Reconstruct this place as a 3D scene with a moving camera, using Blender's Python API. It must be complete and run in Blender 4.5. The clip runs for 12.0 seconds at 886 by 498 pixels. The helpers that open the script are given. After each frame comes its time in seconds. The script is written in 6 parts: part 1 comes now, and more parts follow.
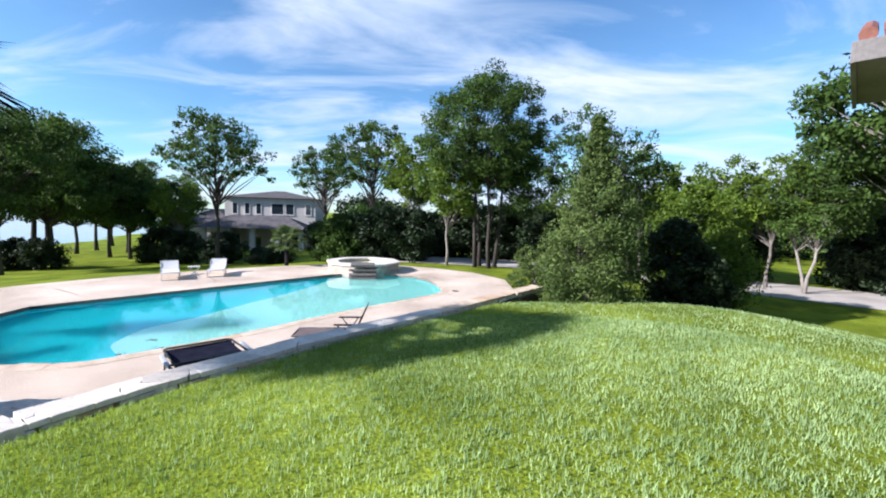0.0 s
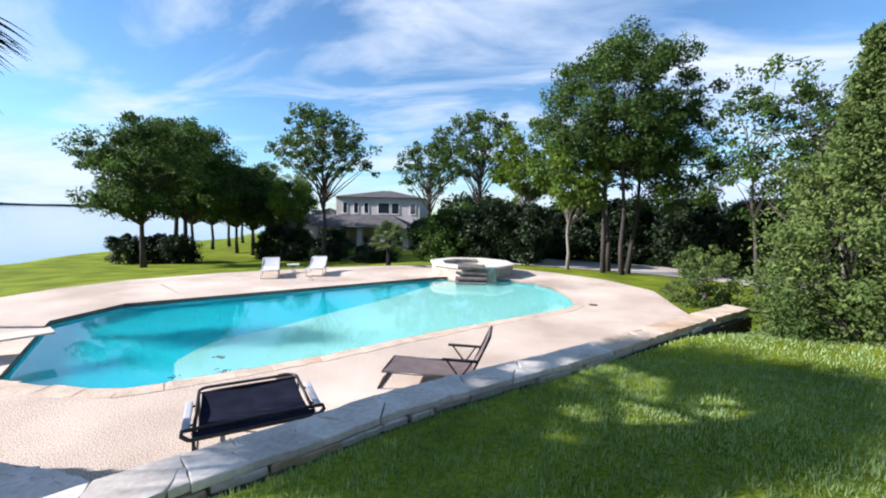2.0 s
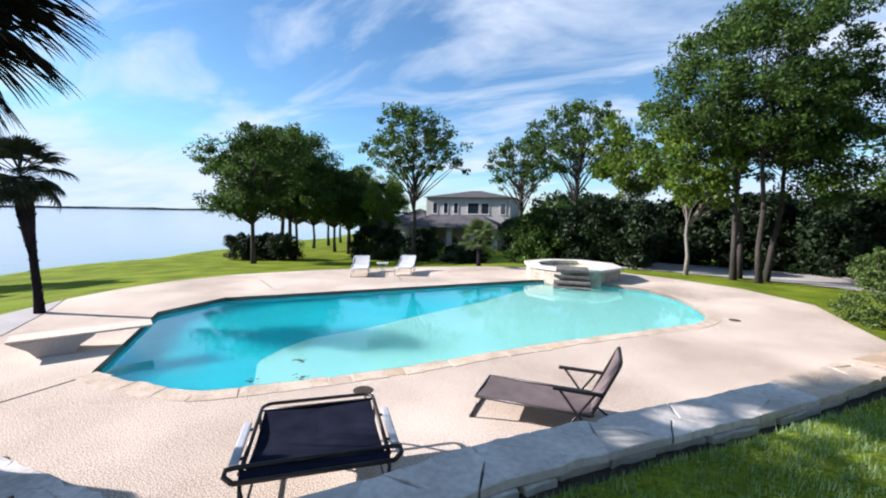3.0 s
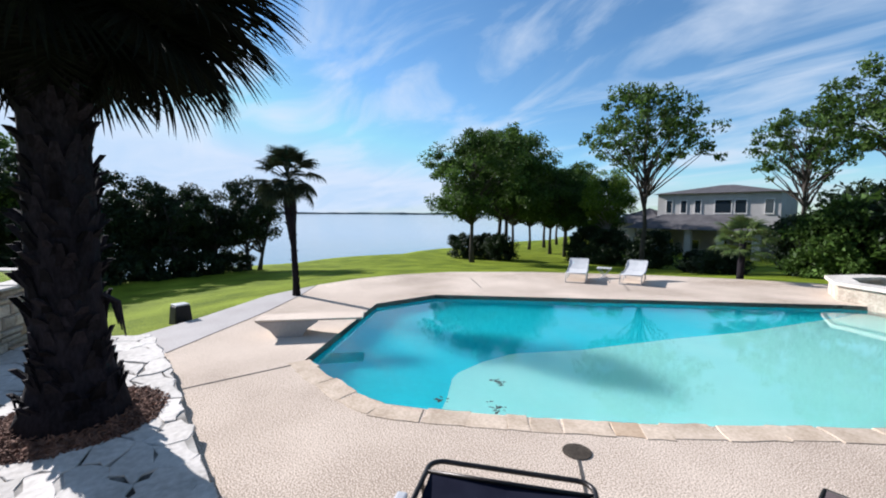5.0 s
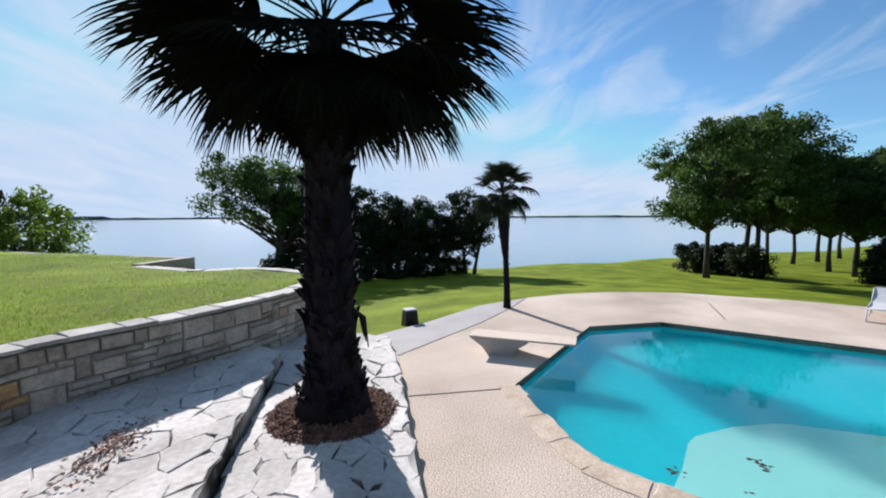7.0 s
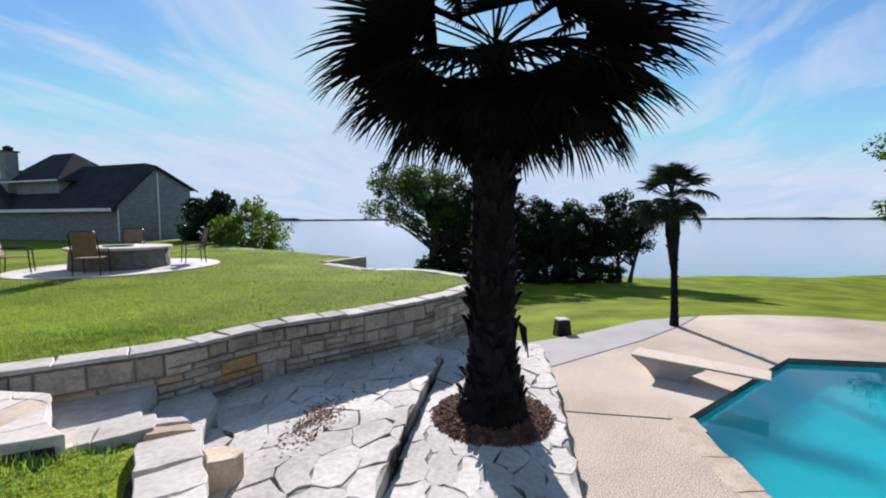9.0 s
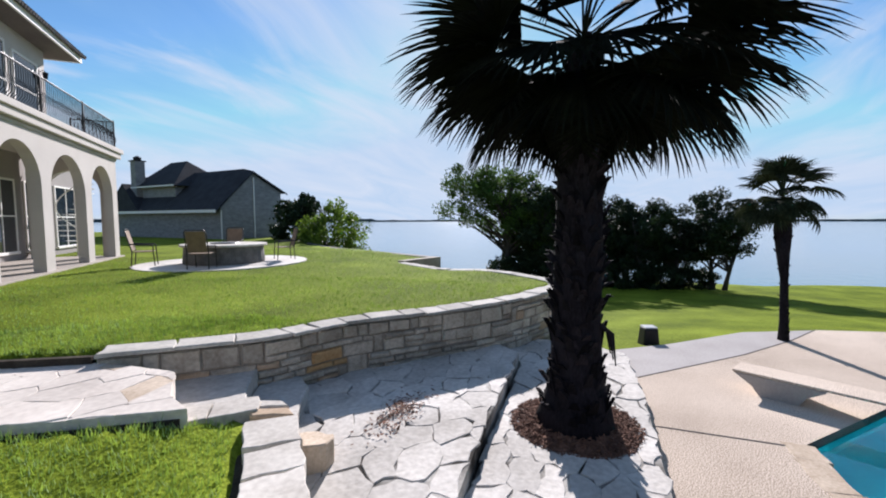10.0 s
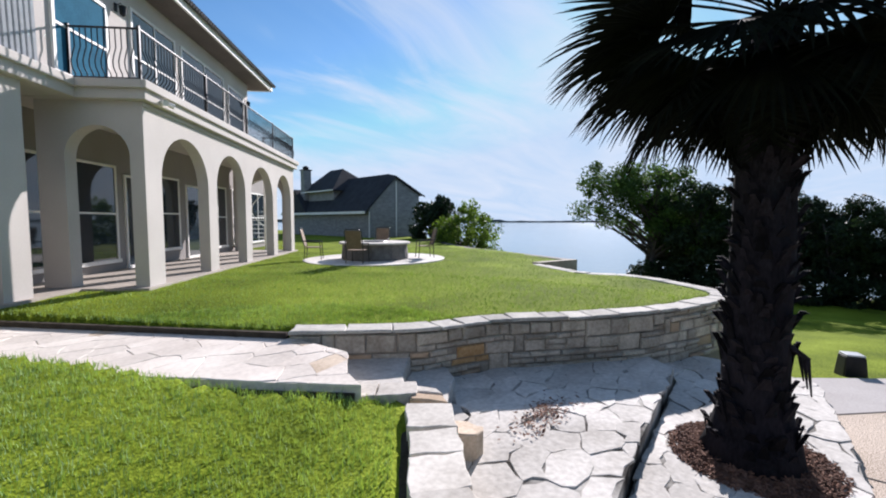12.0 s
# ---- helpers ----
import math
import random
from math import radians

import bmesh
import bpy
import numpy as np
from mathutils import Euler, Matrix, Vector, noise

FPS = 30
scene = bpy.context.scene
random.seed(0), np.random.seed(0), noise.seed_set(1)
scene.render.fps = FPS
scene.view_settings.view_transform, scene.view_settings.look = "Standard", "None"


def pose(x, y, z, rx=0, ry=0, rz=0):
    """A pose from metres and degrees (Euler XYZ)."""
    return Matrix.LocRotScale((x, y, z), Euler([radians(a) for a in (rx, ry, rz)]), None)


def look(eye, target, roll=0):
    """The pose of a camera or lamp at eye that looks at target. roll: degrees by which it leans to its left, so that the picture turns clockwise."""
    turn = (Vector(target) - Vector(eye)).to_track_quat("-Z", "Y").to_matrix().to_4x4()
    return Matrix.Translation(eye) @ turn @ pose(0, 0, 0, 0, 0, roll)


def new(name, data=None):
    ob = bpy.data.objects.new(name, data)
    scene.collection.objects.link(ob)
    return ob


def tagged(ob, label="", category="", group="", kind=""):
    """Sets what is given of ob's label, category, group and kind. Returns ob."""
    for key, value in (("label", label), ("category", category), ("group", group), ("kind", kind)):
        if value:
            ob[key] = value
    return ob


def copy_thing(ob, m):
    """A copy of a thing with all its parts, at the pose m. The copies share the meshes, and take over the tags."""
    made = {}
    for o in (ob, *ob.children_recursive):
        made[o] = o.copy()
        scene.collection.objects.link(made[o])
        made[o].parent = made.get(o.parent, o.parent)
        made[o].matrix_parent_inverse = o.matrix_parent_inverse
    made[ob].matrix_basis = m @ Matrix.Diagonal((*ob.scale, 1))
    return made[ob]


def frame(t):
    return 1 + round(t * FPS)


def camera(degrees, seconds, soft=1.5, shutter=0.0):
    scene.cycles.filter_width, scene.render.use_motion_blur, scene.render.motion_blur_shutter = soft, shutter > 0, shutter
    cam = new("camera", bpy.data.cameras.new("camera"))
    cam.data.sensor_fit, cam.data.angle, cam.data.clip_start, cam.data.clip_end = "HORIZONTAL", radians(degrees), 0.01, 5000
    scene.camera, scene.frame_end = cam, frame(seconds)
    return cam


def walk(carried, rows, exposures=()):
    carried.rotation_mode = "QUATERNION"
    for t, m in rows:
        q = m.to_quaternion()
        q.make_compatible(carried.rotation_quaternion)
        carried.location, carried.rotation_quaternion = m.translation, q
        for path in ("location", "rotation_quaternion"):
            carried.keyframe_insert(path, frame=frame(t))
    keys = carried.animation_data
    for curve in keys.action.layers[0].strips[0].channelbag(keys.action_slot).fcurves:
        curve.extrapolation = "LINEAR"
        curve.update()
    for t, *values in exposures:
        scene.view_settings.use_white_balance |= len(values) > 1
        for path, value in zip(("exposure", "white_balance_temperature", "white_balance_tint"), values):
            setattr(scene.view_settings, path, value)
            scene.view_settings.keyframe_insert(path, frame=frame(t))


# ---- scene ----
EXPOSURES = [(0, 1.26, 6000, 18), (3, 1.14, 6170, 17), (5.5, 0.84, 6080, 14), (9.5, 0.75, 6200, 17), (12, 0.84, 6180, 17)]
cam = camera(93.9, 12.0, 2.0)
ROWS = [
    (0, 0, 0, 2.873, -0, -4.683, -1.57),
    (0.5, -0.288, 1.25, 2.771, 0.085, -4.834, -1.427),
    (1, -0.459, 1.815, 2.683, 3.056, -4.818, -1.443),
    (1.5, -0.674, 2.438, 2.598, 7.861, -4.854, -1.345),
    (2, -0.902, 3.053, 2.543, 13.9, -4.888, -1.301),
    (2.5, -1.145, 3.599, 2.46, 19.915, -4.914, -1.142),
    (3, -1.425, 4.127, 2.365, 26.084, -4.927, -0.945),
    (5, -2.422, 5.397, 2.161, 55.389, -4.877, -0.271),
    (5.5, -2.632, 5.53, 2.204, 65.141, -4.705, 0.141),
    (6, -2.759, 5.579, 2.287, 72.856, -4.627, 0.339),
    (6.5, -2.757, 5.517, 2.372, 79.193, -4.487, 0.34),
    (7, -2.795, 5.439, 2.431, 83.634, -4.413, 0.283),
    (9, -2.702, 5.224, 2.555, 103.373, -4.072, 0.189),
    (9.5, -2.683, 5.15, 2.557, 108.454, -4.054, 0.107),
    (10, -2.683, 5.097, 2.544, 113.164, -3.926, 0.077),
    (10.5, -2.666, 5.049, 2.541, 117.329, -3.88, 0.012),
    (11, -2.631, 4.998, 2.55, 121.214, -3.888, 0.019),
    (11.5, -2.559, 4.964, 2.551, 125.631, -3.814, -0.135),
    (12, -2.496, 4.941, 2.553, 130.798, -3.832, -0.11),
]
walk(cam, [(t, pose(x, y, z, 90 + pitch, roll, yaw)) for t, x, y, z, yaw, pitch, roll in ROWS], EXPOSURES)
# ---- end of walk ----
# ---------------------------------------------------------------- sky and sun
SUN_DIR = Vector((-0.942, -0.336, 0.0)).normalized()
SUN_ELEV = radians(26.0)
world = bpy.data.worlds.new("sky_world")
scene.world = world
world.use_nodes = True
wn, wl = world.node_tree.nodes, world.node_tree.links
wn.clear()
w_out = wn.new("ShaderNodeOutputWorld")
w_bg = wn.new("ShaderNodeBackground")
w_sky = wn.new("ShaderNodeTexSky")
w_sky.sky_type, w_sky.sun_disc = "NISHITA", False
w_sky.sun_elevation = SUN_ELEV
w_sky.sun_rotation = math.atan2(SUN_DIR.x, SUN_DIR.y)
w_sky.altitude, w_sky.air_density, w_sky.dust_density, w_sky.ozone_density = 100, 1.0, 0.12, 2.6
w_co = wn.new("ShaderNodeTexCoord")
# project the heavens on a flat cloud sheet
w_sep = wn.new("ShaderNodeSeparateXYZ")
w_add = wn.new("ShaderNodeMath"); w_add.operation, w_add.inputs[1].default_value = "ADD", 0.16
w_max = wn.new("ShaderNodeMath"); w_max.operation, w_max.inputs[1].default_value = "MAXIMUM", 0.05
w_dx = wn.new("ShaderNodeMath"); w_dx.operation = "DIVIDE"
w_dy = wn.new("ShaderNodeMath"); w_dy.operation = "DIVIDE"
w_com = wn.new("ShaderNodeCombineXYZ")
w_map = wn.new("ShaderNodeMapping")
w_map.inputs["Rotation"].default_value = (0, 0, radians(-32))
w_map.inputs["Scale"].default_value = (0.55, 1.15, 1)
w_map.inputs["Location"].default_value = (0.35, 0.9, 0)
w_n1 = wn.new("ShaderNodeTexNoise")
w_n1.inputs["Scale"].default_value, w_n1.inputs["Detail"].default_value = 1.75, 9
w_n1.inputs["Roughness"].default_value, w_n1.inputs["Distortion"].default_value = 0.56, 0.7
w_r1 = wn.new("ShaderNodeValToRGB")
w_r1.color_ramp.elements[0].position, w_r1.color_ramp.elements[1].position = 0.46, 0.74
w_mix = wn.new("ShaderNodeMixRGB")
w_mix.inputs["Color2"].default_value = (4.6, 5.15, 5.7, 1)
w_tint = wn.new("ShaderNodeMixRGB"); w_tint.blend_type = "MULTIPLY"
w_tint.inputs["Fac"].default_value, w_tint.inputs["Color2"].default_value = 1.0, (0.84, 1.0, 0.99, 1)
wl.new(w_co.outputs["Generated"], w_sep.inputs[0])
wl.new(w_sep.outputs["Z"], w_add.inputs[0]); wl.new(w_add.outputs[0], w_max.inputs[0])
wl.new(w_sep.outputs["X"], w_dx.inputs[0]); wl.new(w_max.outputs[0], w_dx.inputs[1])
wl.new(w_sep.outputs["Y"], w_dy.inputs[0]); wl.new(w_max.outputs[0], w_dy.inputs[1])
wl.new(w_dx.outputs[0], w_com.inputs[0]); wl.new(w_dy.outputs[0], w_com.inputs[1])
wl.new(w_com.outputs[0], w_map.inputs[0]); wl.new(w_map.outputs[0], w_n1.inputs["Vector"])
# two denser banks of cirrus over the pool and the trees
w_sum = w_n1.outputs["Fac"]
for at, size, turn, gain in (((-0.12, 1.50, 0), (0.80, 0.30, 1), 8, 0.17), ((1.25, 2.25, 0), (1.6, 0.42, 1), 14, 0.17), ((-0.35, 2.75, 0), (1.0, 0.22, 1), -4, 0.14)):
    w_bm = wn.new("ShaderNodeMapping"); w_bm.vector_type = "TEXTURE"
    w_bm.inputs["Location"].default_value, w_bm.inputs["Scale"].default_value, w_bm.inputs["Rotation"].default_value = at, size, (0, 0, radians(turn))
    w_bg2 = wn.new("ShaderNodeTexGradient"); w_bg2.gradient_type = "SPHERICAL"
    w_ma = wn.new("ShaderNodeMath"); w_ma.operation, w_ma.inputs[1].default_value = "MULTIPLY_ADD", gain
    wl.new(w_com.outputs[0], w_bm.inputs[0]); wl.new(w_bm.outputs[0], w_bg2.inputs[0]); wl.new(w_bg2.outputs["Fac"], w_ma.inputs[0]); wl.new(w_sum, w_ma.inputs[2])
    w_sum = w_ma.outputs[0]
wl.new(w_sum, w_r1.inputs[0]); wl.new(w_r1.outputs["Color"], w_mix.inputs["Fac"])
wl.new(w_sky.outputs[0], w_tint.inputs["Color1"]); wl.new(w_tint.outputs[0], w_mix.inputs["Color1"])
w_cap = wn.new("ShaderNodeMixRGB"); w_cap.blend_type = "DARKEN"
w_cap.inputs["Fac"].default_value, w_cap.inputs["Color2"].default_value = 1.0, (4.55, 5.25, 5.95, 1)
wl.new(w_mix.outputs[0], w_cap.inputs["Color1"])
w_r2 = wn.new("ShaderNodeValToRGB")
w_r2.color_ramp.elements[0].position, w_r2.color_ramp.elements[1].position = 0.36, 0.66
w_r2.color_ramp.elements[0].color, w_r2.color_ramp.elements[1].color = (0.80, 0.90, 0.98, 1), (1.0, 1.0, 1.0, 1)
w_var = wn.new("ShaderNodeMixRGB"); w_var.blend_type, w_var.inputs["Fac"].default_value = "MULTIPLY", 1.0
wl.new(w_n1.outputs["Fac"], w_r2.inputs[0]); wl.new(w_cap.outputs[0], w_var.inputs["Color1"]); wl.new(w_r2.outputs[0], w_var.inputs["Color2"])
wl.new(w_var.outputs[0], w_bg.inputs["Color"])
w_bg.inputs["Strength"].default_value = 0.084
wl.new(w_bg.outputs[0], w_out.inputs[0])

sun_data = bpy.data.lights.new("sun", "SUN")
sun_data.energy, sun_data.angle, sun_data.color = 5.0, radians(0.6), (1.0, 0.95, 0.89)
sun = new("sun", sun_data)
sun_way = Vector((SUN_DIR.x * math.cos(SUN_ELEV), SUN_DIR.y * math.cos(SUN_ELEV), math.sin(SUN_ELEV)))
sun.matrix_world = look(sun_way * 200, (0, 0, 0))

# ---------------------------------------------------------------- materials
def material(name, dark, light, scale=4.0, fine=40.0, rough=0.8, bump=0.3, bump_size=0.01, spread=0.12,
             metal=0.0, spec=0.4, extra=None, stretch=(1, 1, 1), island=False, leafy=0.0, coarse=0.55, through_light=(1, 1, 1), crisp=0.17):
    """Two-scale noise between two colours, random lightness per object, fine relief."""
    m = bpy.data.materials.new(name)
    m.use_nodes = True
    n, l = m.node_tree.nodes, m.node_tree.links
    b = n["Principled BSDF"]
    mp = n.new("ShaderNodeMapping"); mp.inputs["Scale"].default_value = stretch
    geo = n.new("ShaderNodeNewGeometry")
    l.new(geo.outputs["Position"], mp.inputs[0])
    big = n.new("ShaderNodeTexNoise"); big.inputs["Scale"].default_value, big.inputs["Detail"].default_value = scale, 4
    small = n.new("ShaderNodeTexNoise"); small.inputs["Scale"].default_value, small.inputs["Detail"].default_value = fine, 6
    l.new(mp.outputs[0], big.inputs["Vector"]); l.new(mp.outputs[0], small.inputs["Vector"])
    mixf = n.new("ShaderNodeMath"); mixf.operation = "MULTIPLY_ADD"
    mixf.inputs[1].default_value = 1 - coarse
    half = n.new("ShaderNodeMath"); half.operation, half.inputs[1].default_value = "MULTIPLY", coarse
    l.new(big.outputs["Fac"], half.inputs[0]); l.new(small.outputs["Fac"], mixf.inputs[0]); l.new(half.outputs[0], mixf.inputs[2])
    ramp = n.new("ShaderNodeValToRGB")
    e = ramp.color_ramp.elements
    e[0].position, e[1].position = 0.5 - crisp, 0.5 + crisp
    e[0].color, e[1].color = (*dark, 1), (*light, 1)
    if extra:
        x = e.new(0.5); x.color = (*extra, 1)
    l.new(mixf.outputs[0], ramp.inputs[0])
    hsv = n.new("ShaderNodeHueSaturation")
    rnd = n.new("ShaderNodeMapRange")
    rnd.inputs["To Min"].default_value, rnd.inputs["To Max"].default_value = 1 - spread, 1 + spread
    if island:
        l.new(geo.outputs["Random Per Island"], rnd.inputs[0])
    else:
        info = n.new("ShaderNodeObjectInfo"); l.new(info.outputs["Random"], rnd.inputs[0])
    l.new(rnd.outputs[0], hsv.inputs["Value"]); l.new(ramp.outputs[0], hsv.inputs["Color"])
    l.new(hsv.outputs[0], b.inputs["Base Color"])
    b.inputs["Roughness"].default_value, b.inputs["Metallic"].default_value = rough, metal
    b.inputs["Specular IOR Level"].default_value = spec
    if bump:
        bp = n.new("ShaderNodeBump"); bp.inputs["Strength"].default_value, bp.inputs["Distance"].default_value = bump, bump_size
        l.new(mixf.outputs[0], bp.inputs["Height"]); l.new(bp.outputs[0], b.inputs["Normal"])
    if leafy:
        tr = n.new("ShaderNodeBsdfTranslucent"); tint = n.new("ShaderNodeMixRGB"); tint.blend_type = "MULTIPLY"
        tint.inputs["Fac"].default_value, tint.inputs["Color2"].default_value = 1.0, (*through_light, 1)
        l.new(hsv.outputs[0], tint.inputs["Color1"]); l.new(tint.outputs[0], tr.inputs["Color"])
        mx = n.new("ShaderNodeMixShader"); mx.inputs[0].default_value = leafy
        l.new(b.outputs[0], mx.inputs[1]); l.new(tr.outputs[0], mx.inputs[2])
        l.new(mx.outputs[0], n["Material Output"].inputs["Surface"])
    return m


def water_material(name, tint, wave, strength, ior=1.333, clear=1.0, rough=0.02, dist=0.02):
    m = bpy.data.materials.new(name)
    m.use_nodes = True
    n, l = m.node_tree.nodes, m.node_tree.links
    b = n["Principled BSDF"]
    b.inputs["Base Color"].default_value = (*tint, 1)
    b.inputs["Transmission Weight"].default_value = clear
    b.inputs["IOR"].default_value, b.inputs["Roughness"].default_value = ior, rough
    geo = n.new("ShaderNodeNewGeometry")
    ns = n.new("ShaderNodeTexNoise"); ns.inputs["Scale"].default_value, ns.inputs["Detail"].default_value = wave, 3
    bp = n.new("ShaderNodeBump"); bp.inputs["Strength"].default_value, bp.inputs["Distance"].default_value = strength, dist
    l.new(geo.outputs["Position"], ns.inputs["Vector"]); l.new(ns.outputs["Fac"], bp.inputs["Height"])
    l.new(bp.outputs[0], b.inputs["Normal"])
    return m


def glass_dark(name, tint=(0.02, 0.03, 0.04), rough=0.04):
    m = bpy.data.materials.new(name)
    m.use_nodes = True
    b = m.node_tree.nodes["Principled BSDF"]
    b.inputs["Base Color"].default_value = (*tint, 1)
    b.inputs["Roughness"].default_value, b.inputs["Specular IOR Level"].default_value = rough, 0.9
    return m


M_LAWN = material("lawn", (0.040, 0.065, 0.008), (0.26, 0.325, 0.035), 0.6, 30, 0.95, 0.9, 0.05, 0.0, spec=0.05, extra=(0.145, 0.19, 0.014), coarse=0.45)
M_BLADE = material("grass_blade", (0.125, 0.22, 0.078), (0.445, 0.58, 0.30), 0.7, 8, 0.8, 0, spread=0.27, spec=0.02, island=True, leafy=0.32, through_light=(0.97, 0.98, 0.13))
M_AGG = material("exposed_aggregate", (0.24, 0.185, 0.14), (0.78, 0.665, 0.55), 0.45, 80, 0.9, 0, spread=0.03, spec=0.12, extra=(0.54, 0.44, 0.35), coarse=0.24, crisp=0.085)
M_CONC = material("smooth_concrete", (0.34, 0.31, 0.29), (0.47, 0.44, 0.42), 1.0, 30, 0.85, 0.2, 0.004, 0.03, spec=0.25)
M_FLAG = material("limestone_flag", (0.40, 0.37, 0.33), (0.75, 0.71, 0.655), 1.1, 16, 0.85, 0.8, 0.02, 0.12, spec=0.2, coarse=0.6)
M_CAP = material("limestone_cap", (0.42, 0.38, 0.33), (0.70, 0.655, 0.585), 2.2, 20, 0.85, 0.5, 0.008, 0.14, spec=0.2)
M_TAN = material("tan_sandstone", (0.40, 0.28, 0.18), (0.58, 0.44, 0.31), 3.0, 30, 0.85, 0.5, 0.008, 0.2, spec=0.2)
M_ORANGE = material("orange_limestone", (0.40, 0.22, 0.09), (0.62, 0.42, 0.22), 4.0, 24, 0.85, 0.6, 0.01, 0.06, spec=0.2)
M_COPE = material("coping_stone", (0.38, 0.29, 0.205), (0.66, 0.545, 0.425), 3.5, 30, 0.85, 0.5, 0.008, 0.07, spec=0.2)
M_WALK = material("pale_walk_stone", (0.50, 0.44, 0.385), (0.74, 0.675, 0.60), 1.3, 18, 0.88, 0.4, 0.01, 0.08, spec=0.2, coarse=0.6)
# terrace caps: greyer and darker than the pool wall caps
M_CAPU = material("grey_limestone_cap", (0.29, 0.27, 0.24), (0.54, 0.51, 0.455), 2.2, 20, 0.88, 0.5, 0.008, 0.16, spec=0.2)
M_WSTONE = material("wall_limestone", (0.27, 0.225, 0.175), (0.58, 0.515, 0.425), 3.5, 22, 0.88, 1.0, 0.02, 0.26, spec=0.2)
M_JOINT = material("pale_mortar", (0.20, 0.175, 0.145), (0.33, 0.29, 0.245), 3.0, 40, 0.95, 0.4, 0.006, 0.0, spec=0.1)
M_BED = material("flag_joint_fill", (0.045, 0.04, 0.035), (0.56, 0.53, 0.48), 1.1, 12, 0.95, 0.4, 0.006, 0.0, spec=0.1, coarse=0.85, crisp=0.10)
M_SOIL = material("soil_joint", (0.035, 0.028, 0.022), (0.09, 0.075, 0.06), 5.0, 40, 0.95, 0.5, 0.01, 0.0, spec=0.1)
M_STUCCO = material("cream_stucco", (0.455, 0.42, 0.39), (0.565, 0.525, 0.49), 0.8, 60, 0.9, 0.35, 0.004, 0.0, spec=0.2)
# darker copy of the house stucco, with the porch shade in its colour
M_PORCH = material("porch_stucco_shaded", (0.25, 0.23, 0.22), (0.33, 0.305, 0.29), 0.8, 60, 0.9, 0.35, 0.004, 0.0, spec=0.2)
M_TRIM = material("white_trim", (0.70, 0.68, 0.64), (0.80, 0.78, 0.75), 2.0, 30, 0.6, 0.1, 0.003, 0.0)
M_IRON = material("black_iron", (0.012, 0.012, 0.014), (0.03, 0.03, 0.032), 5, 60, 0.45, 0.1, 0.001, 0.0, metal=0.6)
M_TUBE = material("dark_bronze_tube", (0.02, 0.017, 0.016), (0.045, 0.04, 0.037), 6, 60, 0.35, 0.05, 0.001, 0.0, metal=0.5)
M_SLING = material("black_navy_sling", (0.008, 0.009, 0.018), (0.018, 0.02, 0.034), 6, 400, 0.9, 0.3, 0.001, 0.0, spec=0.03)
M_SLINGB = material("brown_mesh_sling", (0.10, 0.075, 0.07), (0.17, 0.13, 0.125), 6, 400, 0.8, 0.3, 0.001, 0.0)
M_SLINGW = material("white_sling", (0.50, 0.50, 0.49), (0.64, 0.635, 0.62), 6, 300, 0.8, 0.2, 0.001, 0.0)
M_GREYARM = material("grey_plastic", (0.35, 0.36, 0.38), (0.48, 0.49, 0.5), 6, 80, 0.5, 0.1, 0.001, 0.0)
M_TANSLING = material("tan_sling", (0.16, 0.11, 0.07), (0.26, 0.18, 0.12), 6, 300, 0.8, 0.2, 0.001, 0.0)
M_BARK = material("bark", (0.02, 0.016, 0.014), (0.075, 0.063, 0.054), 3, 24, 0.95, 1.0, 0.03, 0.15, stretch=(1, 1, 0.3))
M_PALEBARK = material("pale_bark", (0.11, 0.097, 0.083), (0.26, 0.235, 0.205), 3, 24, 0.95, 0.8, 0.02, 0.15, stretch=(1, 1, 0.3))
M_LEAF = material("leaf_green", (0.014, 0.034, 0.008), (0.095, 0.165, 0.032), 0.5, 5, 0.6, 0, spread=0.45, spec=0.15, island=True, leafy=0.38)
M_LEAFL = material("leaf_light", (0.055, 0.10, 0.012), (0.16, 0.245, 0.03), 0.5, 5, 0.55, 0, spread=0.35, spec=0.2, island=True, leafy=0.45)
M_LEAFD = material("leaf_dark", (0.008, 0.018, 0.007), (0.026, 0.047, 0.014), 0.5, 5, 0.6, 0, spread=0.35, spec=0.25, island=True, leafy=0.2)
M_CEDAR = material("cedar_needles", (0.038, 0.072, 0.017), (0.135, 0.19, 0.05), 0.8, 6, 0.7, 0, spread=0.35, spec=0.2, island=True, leafy=0.25)
# nearly black: the backlit side's shade is put in the frond colour
M_FROND = material("palm_frond_backlit", (0.004, 0.005, 0.005), (0.013, 0.016, 0.009), 2, 20, 0.85, 0, spread=0.3, spec=0.06, island=True, leafy=0.05)
M_FRONDM = material("palm_frond_grey", (0.014, 0.021, 0.012), (0.04, 0.052, 0.026), 2, 20, 0.8, 0, spread=0.3, spec=0.1, island=True, leafy=0.1)
M_FRONDL = material("palm_frond_light", (0.06, 0.10, 0.025), (0.13, 0.18, 0.05), 2, 20, 0.5, 0, spread=0.3, spec=0.3, island=True, leafy=0.25)
# trunk colour lowered to hold its backlit shade
M_BOOT = material("palm_boot_backlit", (0.0025, 0.002, 0.003), (0.019, 0.016, 0.020), 5, 40, 0.95, 0.8, 0.015, 0.8, spec=0.15, island=True, stretch=(1, 1, 0.4))
M_MULCH = material("red_brown_mulch", (0.09, 0.04, 0.025), (0.25, 0.13, 0.085), 6, 40, 0.95, 0.5, 0.01, 0.35, island=True)
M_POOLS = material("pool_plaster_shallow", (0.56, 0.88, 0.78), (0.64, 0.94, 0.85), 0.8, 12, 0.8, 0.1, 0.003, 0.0)
